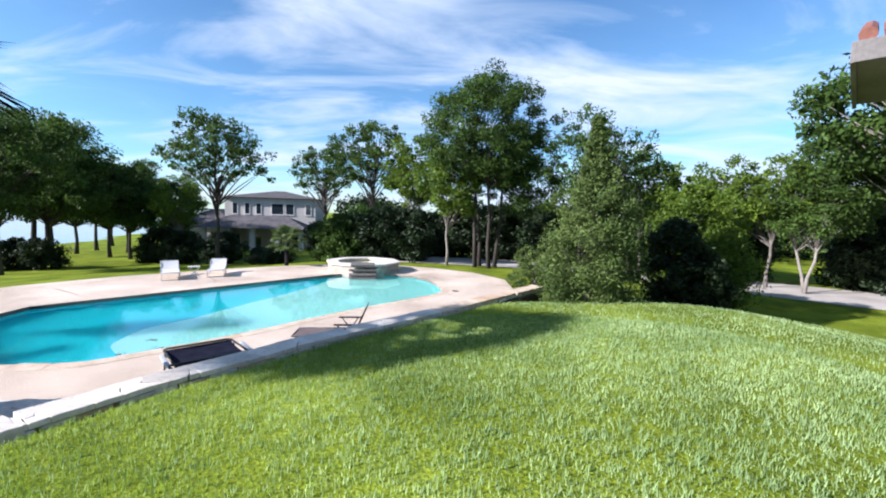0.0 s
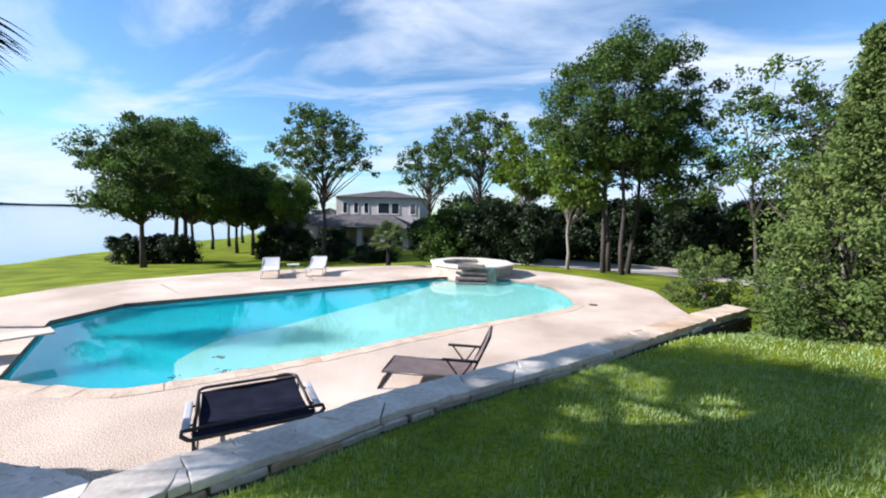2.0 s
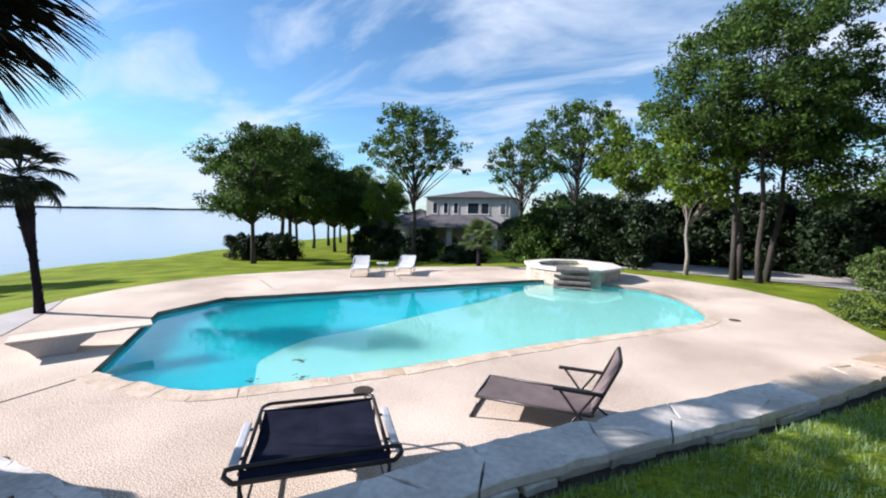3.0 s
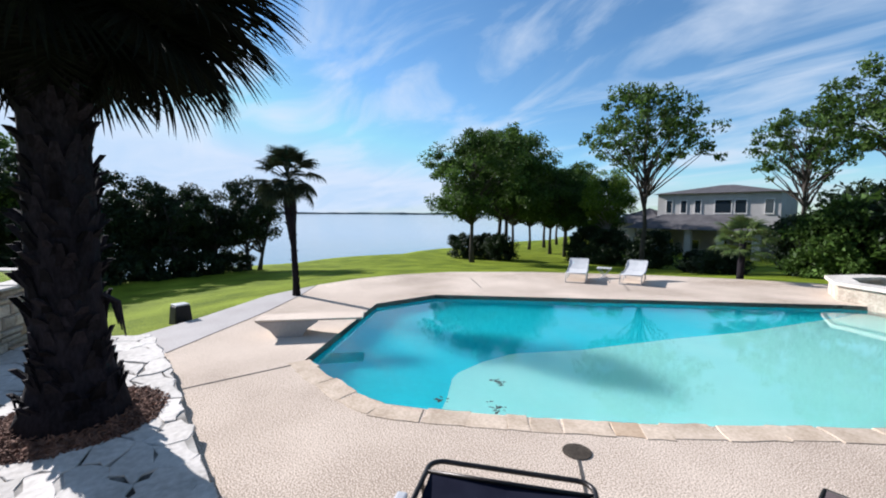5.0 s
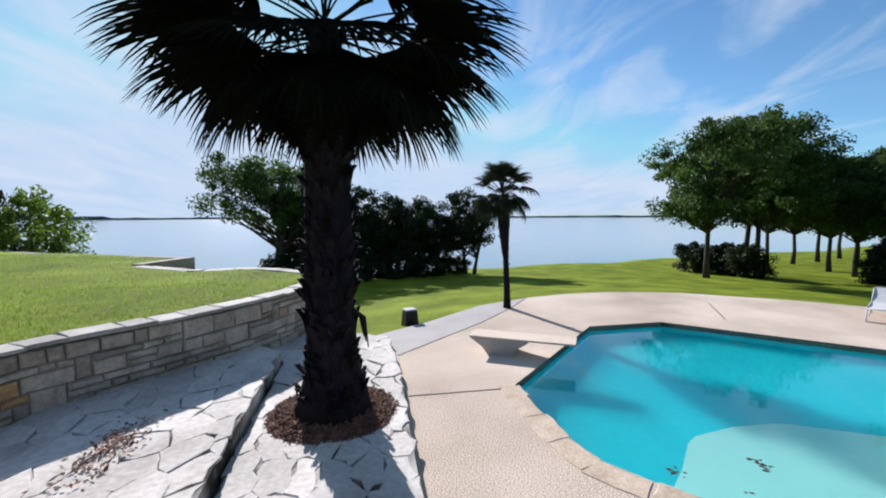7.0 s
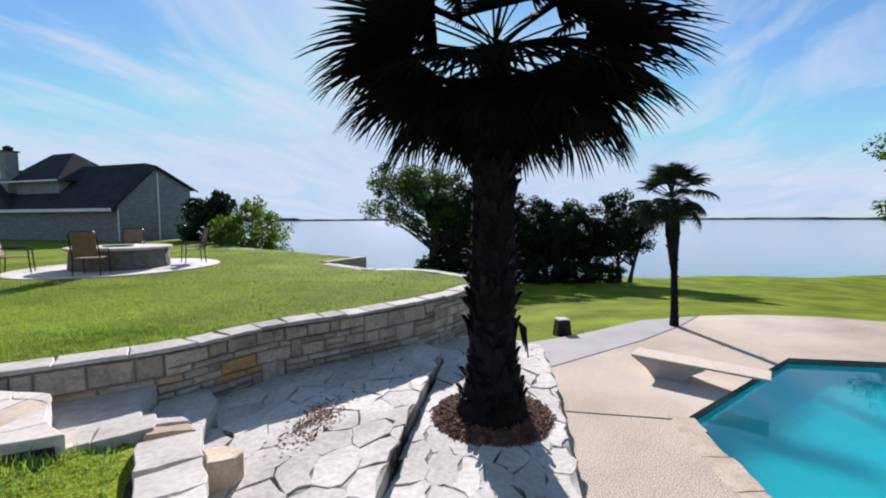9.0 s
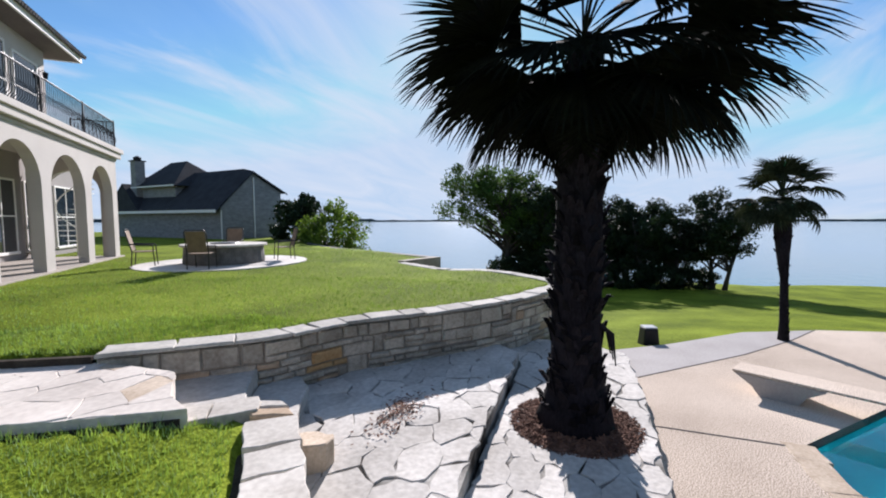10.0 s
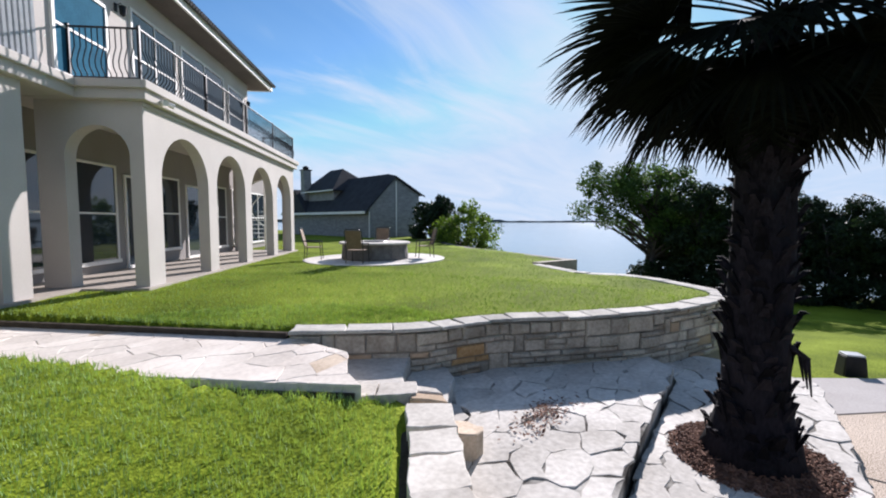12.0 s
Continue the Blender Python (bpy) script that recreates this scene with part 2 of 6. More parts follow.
# light lost in deep water is put into this plaster colour
M_POOLD = material("pool_plaster_depth_tint", (0.012, 0.61, 0.69), (0.022, 0.71, 0.79), 0.8, 12, 0.8, 0.1, 0.003, 0.0)
# shade on the pool wall above the water, put in the tile colour
M_TILE = material("waterline_tile_shaded", (0.015, 0.03, 0.035), (0.04, 0.06, 0.065), 6, 40, 0.4, 0.2, 0.002, 0.0)
M_WATER = water_material("pool_water", (0.66, 0.98, 0.98), 2.2, 0.10, ior=1.42, dist=0.02)
M_LAKE = water_material("lake_water", (0.17, 0.27, 0.33), 0.8, 0.30, clear=0.0, rough=0.08, dist=0.09)
M_ROOFD = material("charcoal_shingle", (0.010, 0.011, 0.015), (0.032, 0.034, 0.041), 1.5, 14, 0.9, 0.6, 0.02, 0.1)
M_ROOFG = material("grey_tile_roof", (0.06, 0.057, 0.06), (0.125, 0.118, 0.12), 1.5, 10, 0.95, 0.6, 0.03, 0.1, spec=0.1)
M_CLAY = material("clay_roof_tile", (0.15, 0.055, 0.042), (0.26, 0.115, 0.085), 4, 20, 0.9, 0.4, 0.01, 0.2)
M_BRICK = material("grey_brick", (0.15, 0.15, 0.152), (0.29, 0.285, 0.285), 2.0, 9, 0.95, 0.6, 0.02, 0.1, stretch=(1, 1, 3))
M_FIREPIT = material("firepit_stone", (0.07, 0.065, 0.06), (0.2, 0.185, 0.17), 5, 30, 0.9, 0.6, 0.01, 0.15)
M_GLASS = glass_dark("window_glass")
M_BLUE = material("blue_curtain", (0.012, 0.08, 0.135), (0.025, 0.13, 0.21), 3, 30, 0.9, 0.1, 0.004, 0.0, spec=0.1)
# wing eave boards: their shade is put in as a darker grey
M_FASCIA = material("shaded_fascia", (0.12, 0.112, 0.108), (0.20, 0.187, 0.178), 1, 20, 0.85, 0.2, 0.004, 0.0)
M_SOFFIT = material("brown_soffit", (0.10, 0.082, 0.074), (0.17, 0.14, 0.128), 1, 20, 0.85, 0.2, 0.004, 0.0)
M_FLOORW = material("porch_floor", (0.30, 0.26, 0.22), (0.42, 0.37, 0.32), 1, 20, 0.8, 0.2, 0.004, 0.0)
M_GRAVEL = material("pale_gravel", (0.30, 0.27, 0.24), (0.52, 0.48, 0.43), 0.5, 14, 0.95, 0.5, 0.01, 0.0)
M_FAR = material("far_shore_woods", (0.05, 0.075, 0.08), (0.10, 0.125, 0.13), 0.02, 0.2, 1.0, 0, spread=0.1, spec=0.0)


# ---------------------------------------------------------------- mesh helpers
def mesh_of(name, verts, faces, mat, smooth=False):
    me = bpy.data.meshes.new(name)
    me.from_pydata([tuple(v) for v in verts], [], faces)
    me.materials.append(mat)
    if smooth:
        me.polygons.foreach_set("use_smooth", [True] * len(me.polygons))
    return me


def link_mesh(name, verts, faces, mat, parent=None, label="", smooth=False):
    ob = new(name, mesh_of(name, verts, faces, mat, smooth))
    if parent:
        ob.parent = parent
    return tagged(ob, label)


def part(name, bm, mat, parent=None, label="", smooth=False, flat=False):
    if not flat:
        bmesh.ops.recalc_face_normals(bm, faces=bm.faces)
    me = bpy.data.meshes.new(name)
    bm.to_mesh(me); bm.free()
    me.materials.append(mat)
    if smooth:
        me.polygons.foreach_set("use_smooth", [True] * len(me.polygons))
    ob = new(name, me)
    if parent:
        ob.parent = parent
    return tagged(ob, label)


def box(bm, x0, x1, y0, y1, z0, z1, bevel=0.0, m=None):
    """A box between two corners, edges rounded by bevel, moved by m."""
    b = bmesh.new()
    bmesh.ops.create_cube(b, size=1)
    for v in b.verts:
        v.co = Vector((x0 + (v.co.x + 0.5) * (x1 - x0), y0 + (v.co.y + 0.5) * (y1 - y0), z0 + (v.co.z + 0.5) * (z1 - z0)))
    if bevel:
        bmesh.ops.bevel(b, geom=b.edges[:], offset=bevel, segments=2, affect="EDGES", profile=0.6)
    join(bm, b, m)


def join(bm, b, m=None):
    if m is not None:
        bmesh.ops.transform(b, matrix=m, verts=b.verts)
    base = {}
    for v in b.verts:
        base[v] = bm.verts.new(v.co)
    for f in b.faces:
        try:
            bm.faces.new([base[v] for v in f.verts])
        except ValueError:
            pass
    b.free()


def tube(bm, pts, radii, seg=8, cap=True):
    """A round bar along points."""
    pts = [Vector(p) for p in pts]
    if not hasattr(radii, "__len__"):
        radii = [radii] * len(pts)
    rings, side = [], None
    for i, p in enumerate(pts):
        d = (pts[min(i + 1, len(pts) - 1)] - pts[max(i - 1, 0)]).normalized()
        if side is None:
            side = d.orthogonal().normalized()
        side = (side - d * side.dot(d)).normalized()
        up = d.cross(side)
        rings.append([bm.verts.new(p + (side * math.cos(2 * math.pi * k / seg) + up * math.sin(2 * math.pi * k / seg)) * radii[i]) for k in range(seg)])
    for a, b in zip(rings, rings[1:]):
        for k in range(seg):
            bm.faces.new((a[k], a[(k + 1) % seg], b[(k + 1) % seg], b[k]))
    if cap:
        bm.faces.new(rings[0][::-1]); bm.faces.new(rings[-1])


def prism(poly, z0, z1, hole=None):
    """A slab with the outline poly, and a hole through it."""
    bm = bmesh.new()
    loops = []
    for p in [poly] + ([hole] if hole else []):
        vs = [bm.verts.new((x, y, z1)) for x, y in p]
        loops.append([bm.edges.new((vs[i], vs[(i + 1) % len(vs)])) for i in range(len(vs))])
    bmesh.ops.triangle_fill(bm, use_beauty=True, edges=[e for q in loops for e in q], normal=(0, 0, 1))
    tops = bm.faces[:]
    low = bmesh.ops.duplicate(bm, geom=bm.verts[:] + bm.edges[:] + tops)
    vmap = low["vert_map"]
    for v in [g for g in low["geom"] if isinstance(g, bmesh.types.BMVert)]:
        v.co.z = z0
    for q in loops:
        for e in q:
            a, b = e.verts
            bm.faces.new((a, b, vmap[b], vmap[a]))
    return bm


def smooth_line(pts, step=0.25):
    """Catmull-Rom through points, resampled."""
    P = [np.array(p, float) for p in pts]
    P = [2 * P[0] - P[1]] + P + [2 * P[-1] - P[-2]]
    out = []
    for i in range(1, len(P) - 2):
        a, b, c, d = P[i - 1:i + 3]
        n = max(1, int(np.linalg.norm(c - b) / step))
        for k in range(n):
            t = k / n
            out.append(0.5 * (2 * b + (c - a) * t + (2 * a - 5 * b + 4 * c - d) * t * t + (3 * b - a - 3 * c + d) * t ** 3))
    out.append(P[-2])
    return np.array(out)


class Line:
    """A polyline with arc length: at(s) gives point and left normal."""
    def __init__(self, pts):
        self.p = np.array(pts)[:, :2]
        self.s = np.concatenate([[0], np.cumsum(np.linalg.norm(np.diff(self.p, axis=0), axis=1))])
        self.len = float(self.s[-1])

    def at(self, s):
        s = min(max(s, 0), self.len)
        p = np.array([np.interp(s, self.s, self.p[:, k]) for k in (0, 1)])
        a = np.array([np.interp(max(s - 0.15, 0), self.s, self.p[:, k]) for k in (0, 1)])
        b = np.array([np.interp(min(s + 0.15, self.len), self.s, self.p[:, k]) for k in (0, 1)])
        d = (b - a) / np.linalg.norm(b - a)
        return p, np.array([-d[1], d[0]])

    def off(self, s, o):
        p, n = self.at(s)
        return p + n * o


def inside(x, y, poly):
    """Which of the points lie in the outline."""
    x, y = np.asarray(x, float), np.asarray(y, float)
    r = np.zeros(x.shape, bool)
    n = len(poly)
    for i in range(n):
        (x0, y0), (x1, y1) = poly[i], poly[(i + 1) % n]
        if y0 == y1:
            continue
        c = ((y0 > y) != (y1 > y)) & (x < (x1 - x0) * (y - y0) / (y1 - y0) + x0)
        r ^= c
    return r


def distance(x, y, poly, closed=True):
    x, y = np.asarray(x, float), np.asarray(y, float)
    best = np.full(x.shape, 1e9)
    n = len(poly)
    for i in range(n if closed else n - 1):
        (x0, y0), (x1, y1) = poly[i], poly[(i + 1) % n]
        dx, dy = x1 - x0, y1 - y0
        t = np.clip(((x - x0) * dx + (y - y0) * dy) / (dx * dx + dy * dy + 1e-12), 0, 1)
        best = np.minimum(best, np.hypot(x - x0 - t * dx, y - y0 - t * dy))
    return best


def ease(a, b, x):
    t = np.clip((np.asarray(x, float) - a) / (b - a), 0, 1)
    return t * t * (3 - 2 * t)


# ---------------------------------------------------------------- plan
POOL_WALL = smooth_line([(3.0, 12.55), (1.3, 10.6), (-0.3, 8.65), (-1.5, 7.35), (-2.2, 6.55), (-2.68, 5.85), (-3.15, 5.25), (-3.6, 4.6), (-4.05, 3.85), (-4.4, 3.28), (-4.88, 2.78), (-5.5, 2.15)])
UP_WALL = smooth_line([(-5.42, -0.35), (-6.12, 0.33), (-6.72, 0.88), (-7.7, 1.28), (-8.72, 2.07), (-10.1, 3.0), (-11.8, 3.62), (-12.65, 3.72), (-13.35, 3.2), (-14.5, 1.45), (-14.3, 0.1), (-15.6, -2.1)])
FAR_WALL = smooth_line([(-17.75, -1.75), (-18.7, -3.9), (-19.8, -6.4), (-21.2, -9.6), (-24.5, -14.0), (-30.0, -19.0)], 0.5)
POOL = [(-8.48, 7.11), (-11.40, 9.66), (-11.55, 11.45), (-5.05, 19.0), (-4.75, 19.25), (-3.0, 19.55), (-2.1, 19.45), (-1.2, 19.05), (-0.6, 18.3), (-0.2, 17.2), (0.0, 16.2), (0.02, 15.5), (-0.3, 14.75), (-0.9, 14.05),
        (-2.2, 12.55), (-3.5, 10.95), (-4.6, 9.45), (-5.95, 7.95), (-6.64, 7.36), (-7.42, 7.22)]
DECK = [(2.9, 12.4), (1.3, 10.6), (-0.3, 8.65), (-1.5, 7.35), (-2.2, 6.55), (-2.68, 5.82), (-3.1, 5.35), (-3.6, 4.65), (-4.05, 4.1), (-6.0, 4.5), (-10.9, 4.75), (-11.05, 4.65), (-12.25, 6.1), (-13.9, 7.7),
        (-14.7, 9.2), (-15.2, 10.8), (-15.3, 12.4), (-14.85, 14.3), (-13.2, 16.9), (-10.3, 19.9), (-8.2, 21.5), (-6.3, 22.7), (-4.0, 23.3), (-2.0, 22.9), (-0.3, 22.2), (1.6, 20.9), (2.9, 18.8), (2.9, 16.5), (2.95, 14.6)]
WALK_NEAR = [(-4.94, 1.72), (-4.45, 1.06), (-3.79, 0.10), (-2.65, -1.5), (-0.55, -4.6)]
WALK_FAR = [(-5.36, -0.3), (-4.15, -2.15), (-2.84, -4.15), (-1.4, -6.2)]
HIGH = [tuple(p) for p in POOL_WALL] + [(-5.25, 1.75), (-5.0, 1.4), (-5.3, 0.7), (-5.3, 0.0)] + [tuple(p) for p in UP_WALL] + [tuple(p) for p in FAR_WALL] + [(-50, -60), (70, -60), (70, 40), (8, 40)]
WALK_AREA = [(-5.9, 0.2), (-5.42, -0.36), (-4.2, -2.2), (-2.9, -4.2), (-1.4, -6.3), (-0.5, -4.7), (-2.62, -1.5), (-3.76, 0.1), (-4.72, 1.55), (-5.3, 2.0), (-5.9, 1.6)]
WATER_Z, LAKE_Z = -0.10, -2.55


def low_ground(x, y):
    d = np.where(inside(x, y, DECK), 0, distance(x, y, DECK))
    z = -0.06 - 2.2 * (1 - np.exp(-d / 15.0)) * (0.4 + 0.6 * ease(-3, -15, x))
    shore = (-34.5 - 0.36 * (y - 2)) - x
    return z - 0.22 * np.maximum(shore + 3, 0) * ease(-3, 2, shore) * (shore < 60) - 8.0 * (shore >= 60)


def high_ground(x, y):
    back = distance(x, y, [tuple(p) for p in POOL_WALL[::3]], closed=False)
    z = 0.64 + 0.10 * ease(0.24, 0.36, back) + 0.40 * ease(0.1, 4.6, back) * (1 - 0.55 * ease(5.0, 10.0, y))
    beside = ease(1.1, 0.15, distance(x, y, WALK_NEAR, closed=False)) * ease(0.55, 1.15, back)
    z = z + np.maximum(0.885 - z, 0) * beside
    terrace = ease(0.0, 1.0, (-(x + 3.0) * 0.82 - (y + 2.7) * 0.57))
    z = z * (1 - terrace) + (1.05 + 0.08 * ease(-1, -6, y)) * terrace
    walk_in = inside(x, y, WALK_AREA)
    z = np.where(walk_in, 0.78, z)
    fall = ease(4.5, 16, x) + ease(9.5, 15.0, y)
    return z, np.clip(1 - fall, 0, 1)


def ground(x, y):
    x, y = np.asarray(x, float), np.asarray(y, float)
    lo = low_ground(x, y)
    hi, keep = high_ground(x, y)
    hi = lo + (hi - lo) * keep
    sd = distance(x, y, HIGH) * np.where(inside(x, y, HIGH), 1, -1)
    m = ease(-0.10, 0.10, sd)
    return lo * (1 - m) + hi * m


def ground_at(x, y):
    return float(ground(np.array([x]), np.array([y]))[0])


# ---------------------------------------------------------------- ground
def axis(a, b, step, far0, far1):
    c = list(np.arange(a, b + 1e-6, step))
    s, v = step, a
    while v > far0:
        s *= 1.22; v -= s; c.insert(0, max(v, far0))
    s, v = step, b
    while v < far1:
        s *= 1.22; v += s; c.append(min(v, far1))
    return np.array(c)


gx, gy = axis(-17, 8, 0.14, -2500, 2500), axis(-7, 16, 0.14, -2500, 2500)
GX, GY = np.meshgrid(gx, gy)
GZ = ground(GX, GY)
rs = np.random.RandomState(3)
GZ += (rs.rand(*GZ.shape) - 0.5) * 0.02 * (np.hypot(GX + 4, GY - 5) < 40)
nx, ny = len(gx), len(gy)
CX, CY = (GX[:-1, :-1] + GX[1:, 1:]) / 2, (GY[:-1, :-1] + GY[1:, 1:]) / 2
cut = inside(CX, CY, POOL) | ((distance(CX, CY, POOL) < 0.45))
cut |= inside(CX, CY, [(-5.6, 19.0), (-5.6, 22.0), (-2.3, 22.5), (-2.1, 19.2)])
idx = np.arange(nx * ny).reshape(ny, nx)
quads = np.stack([idx[:-1, :-1], idx[:-1, 1:], idx[1:, 1:], idx[1:, :-1]], -1)[~cut].tolist()
ground_ob = link_mesh("ground", np.stack([GX, GY, GZ], -1).reshape(-1, 3).tolist(), quads, M_LAWN, smooth=True)
tagged(ground_ob, "green mown lawn sloping gently down to the lake", "lawn", kind="structure")

lake = link_mesh("water", [(-2600, -2600, LAKE_Z), (-20, -2600, LAKE_Z), (-20, 2600, LAKE_Z), (-2600, 2600, LAKE_Z)], [(0, 1, 2, 3)], M_LAKE)
tagged(lake, "wide calm pale blue lake reaching the far shore", "lake", kind="structure")

# far shore: a low uneven wooded strip across the lake
fs_v, fs_f = [], []
rs = np.random.RandomState(5)
for k in range(241):
    a = radians(20 + 175 * k / 240)
    r = 2100 + 180 * math.sin(k * 0.11) + 90 * math.sin(k * 0.31)
    x, y = -math.sin(a) * r, math.cos(a) * r
    h = 7 + 5 * noise.noise((k * 0.13, 0, 0)) + 2.5 * rs.rand() + (8 if 140 < k < 200 else 0)
    fs_v += [(x, y, LAKE_Z - 1), (x, y, LAKE_Z + h), (x * 1.08, y * 1.08, LAKE_Z + h * 0.9)]
for k in range(240):
    b = 3 * k
    fs_f += [(b, b + 3, b + 4, b + 1), (b + 1, b + 4, b + 5, b + 2)]
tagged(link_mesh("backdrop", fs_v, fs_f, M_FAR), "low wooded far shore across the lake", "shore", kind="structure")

# ---------------------------------------------------------------- pool deck and pool
SEAM = [(-9.96, 5.42), (-12.0, 7.32), (-13.46, 8.46), (-14.75, 9.3)]
deck_in = DECK[:10] + [(-9.9, 4.75)] + SEAM + DECK[15:]
deck = part("pavement_deck", prism(deck_in, -0.16, 0.0, POOL), M_AGG)
tagged(deck, "pinkish exposed-aggregate concrete pool deck", "pool deck", kind="structure")
border = part("pavement_border", prism([(-9.93, 4.75), (-10.9, 4.75), (-11.05, 4.65), (-12.25, 6.1), (-13.9, 7.7), (-14.7, 9.2)] + [(x - 0.012, y - 0.012) for x, y in SEAM[::-1]], -0.16, -0.006), M_CONC)
tagged(border, "smooth grey concrete walkway along the pool deck", "walkway", kind="structure")
SAW = material("saw_cut", (0.05, 0.045, 0.04), (0.10, 0.09, 0.08), 5, 30, 0.95, 0)
bm = bmesh.new()
for a, b in (((-8.28, 5.56), (-8.36, 6.9)), ((-4.69, 8.46), (-4.1, 7.85)), ((-13.2, 14.0), (-11.6, 13.1)), ((-10.0, 17.6), (-9.0, 16.4))):
    d = (Vector(b) - Vector(a)); q = pose(a[0], a[1], 0.003, 0, 0, math.degrees(math.atan2(d.y, d.x)))
    box(bm, 0, d.length, -0.012, 0.012, -0.006, 0.002, 0, q)
for a, b in zip(SEAM, SEAM[1:]):
    d = (Vector(b) - Vector(a)); q = pose(a[0], a[1], 0.003, 0, 0, math.degrees(math.atan2(d.y, d.x)))
    box(bm, 0, d.length, -0.014, 0.010, -0.006, 0.002, 0, q)
part("joint", bm, SAW, deck)


# line where the floor colour changes to the deep-water tone; the level stays
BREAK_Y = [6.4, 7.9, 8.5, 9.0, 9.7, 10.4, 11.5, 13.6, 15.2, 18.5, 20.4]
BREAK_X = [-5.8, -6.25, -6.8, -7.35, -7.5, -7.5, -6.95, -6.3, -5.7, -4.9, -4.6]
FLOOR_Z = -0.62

pool_thing = tagged(new("swimming_pool"), "irregular in-ground swimming pool with turquoise water", "pool")
wv, wf = [], []
for i, (x, y) in enumerate(POOL):
    wv += [(x, y, -0.001), (x, y, -0.13), (x, y, -2.6)]
for i in range(len(POOL)):
    j = (i + 1) % len(POOL)
    wf.append((3 * i, 3 * j, 3 * j + 1, 3 * i + 1))
link_mesh("tile_band", wv, wf, M_TILE, pool_thing, "waterline tile toned dark as the shaded pool wall")
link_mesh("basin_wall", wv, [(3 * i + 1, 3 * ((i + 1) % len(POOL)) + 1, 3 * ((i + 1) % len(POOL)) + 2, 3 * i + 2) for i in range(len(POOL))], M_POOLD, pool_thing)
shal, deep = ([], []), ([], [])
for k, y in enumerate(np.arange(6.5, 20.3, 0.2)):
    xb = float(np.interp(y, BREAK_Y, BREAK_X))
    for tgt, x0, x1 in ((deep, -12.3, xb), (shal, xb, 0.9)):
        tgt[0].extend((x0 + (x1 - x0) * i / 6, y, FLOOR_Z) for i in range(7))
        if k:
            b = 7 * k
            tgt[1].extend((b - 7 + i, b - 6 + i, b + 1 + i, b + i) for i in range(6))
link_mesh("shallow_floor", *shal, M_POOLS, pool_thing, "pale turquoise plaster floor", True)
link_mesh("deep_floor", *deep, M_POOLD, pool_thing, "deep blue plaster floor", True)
bm = bmesh.new()
vs = [bm.verts.new((x, y, WATER_Z)) for x, y in POOL]
bmesh.ops.triangle_fill(bm, use_beauty=True, edges=[bm.edges.new((vs[i], vs[(i + 1) % len(vs)])) for i in range(len(vs))], normal=(0, 0, 1))
for f in bm.faces:
    if f.normal.z < 0:
        f.normal_flip()
wat = part("pool_surface", bm, M_WATER, pool_thing, "clear still turquoise water", flat=True)
# ---------------------------------------------------------------- stone work
def ribbon(line, s0, s1, o0, o1, z0, z1, step=0.2):
    """A solid strip along a line, between two offsets and two heights."""
    bm = bmesh.new()
    n = max(1, int((s1 - s0) / step))
    rows = []
    for i in range(n + 1):
        s = s0 + (s1 - s0) * i / n
        a, b = line.off(s, o0), line.off(s, o1)
        rows.append([bm.verts.new((p[0], p[1], z)) for p, z in ((a, z0), (b, z0), (b, z1), (a, z1))])
    for p, q in zip(rows, rows[1:]):
        for k in range(4):
            bm.faces.new((p[k], p[(k + 1) % 4], q[(k + 1) % 4], q[k]))
    bm.faces.new(rows[0][::-1]); bm.faces.new(rows[-1])
    return bm


def slab_piece(name, poly, z0, z1, mat, parent, rnd, rough=0.018, inset=0.012, slope=0.02):
    """One flat stone: uneven outline, softened top edge."""
    pts = []
    n = len(poly)
    for i in range(n):
        a, b = np.array(poly[i]), np.array(poly[(i + 1) % n])
        L = np.linalg.norm(b - a)
        pts.append(a + (rnd.rand(2) - 0.5) * rough)
        if L > 0.16:
            for u in ((0.5,) if L < 0.4 else (0.3, 0.68)):
                pts.append(a + (b - a) * u + (rnd.rand(2) - 0.5) * rough * 1.8)
    c = np.mean(pts, axis=0)
    n = len(pts)
    tilt = (rnd.rand(2) - 0.5) * slope
    v, f = [], []
    for shrink, z in ((0.0, z0), (0.0, z1 - inset * 0.8), (inset, z1)):
        for p in pts:
            d = p - c
            q = c + d * max(0.2, 1 - shrink / max(np.linalg.norm(d), 0.05))
            v.append((q[0], q[1], z + (float((q - c) @ tilt) if z > z0 else 0)))
    for k in range(2):
        for i in range(n):
            j = (i + 1) % n
            f.append((k * n + i, k * n + j, (k + 1) * n + j, (k + 1) * n + i))
    f.append(tuple(range(2 * n, 3 * n)))
    return link_mesh(name, v, f, mat, parent)


def clip_half(poly, p, nrm):
    out = []
    for i in range(len(poly)):
        a, b = poly[i], poly[(i + 1) % len(poly)]
        da, db = (a - p) @ nrm, (b - p) @ nrm
        if da <= 0:
            out.append(a)
        if (da < 0) != (db < 0) and abs(da - db) > 1e-9:
            out.append(a + (b - a) * da / (da - db))
    return out


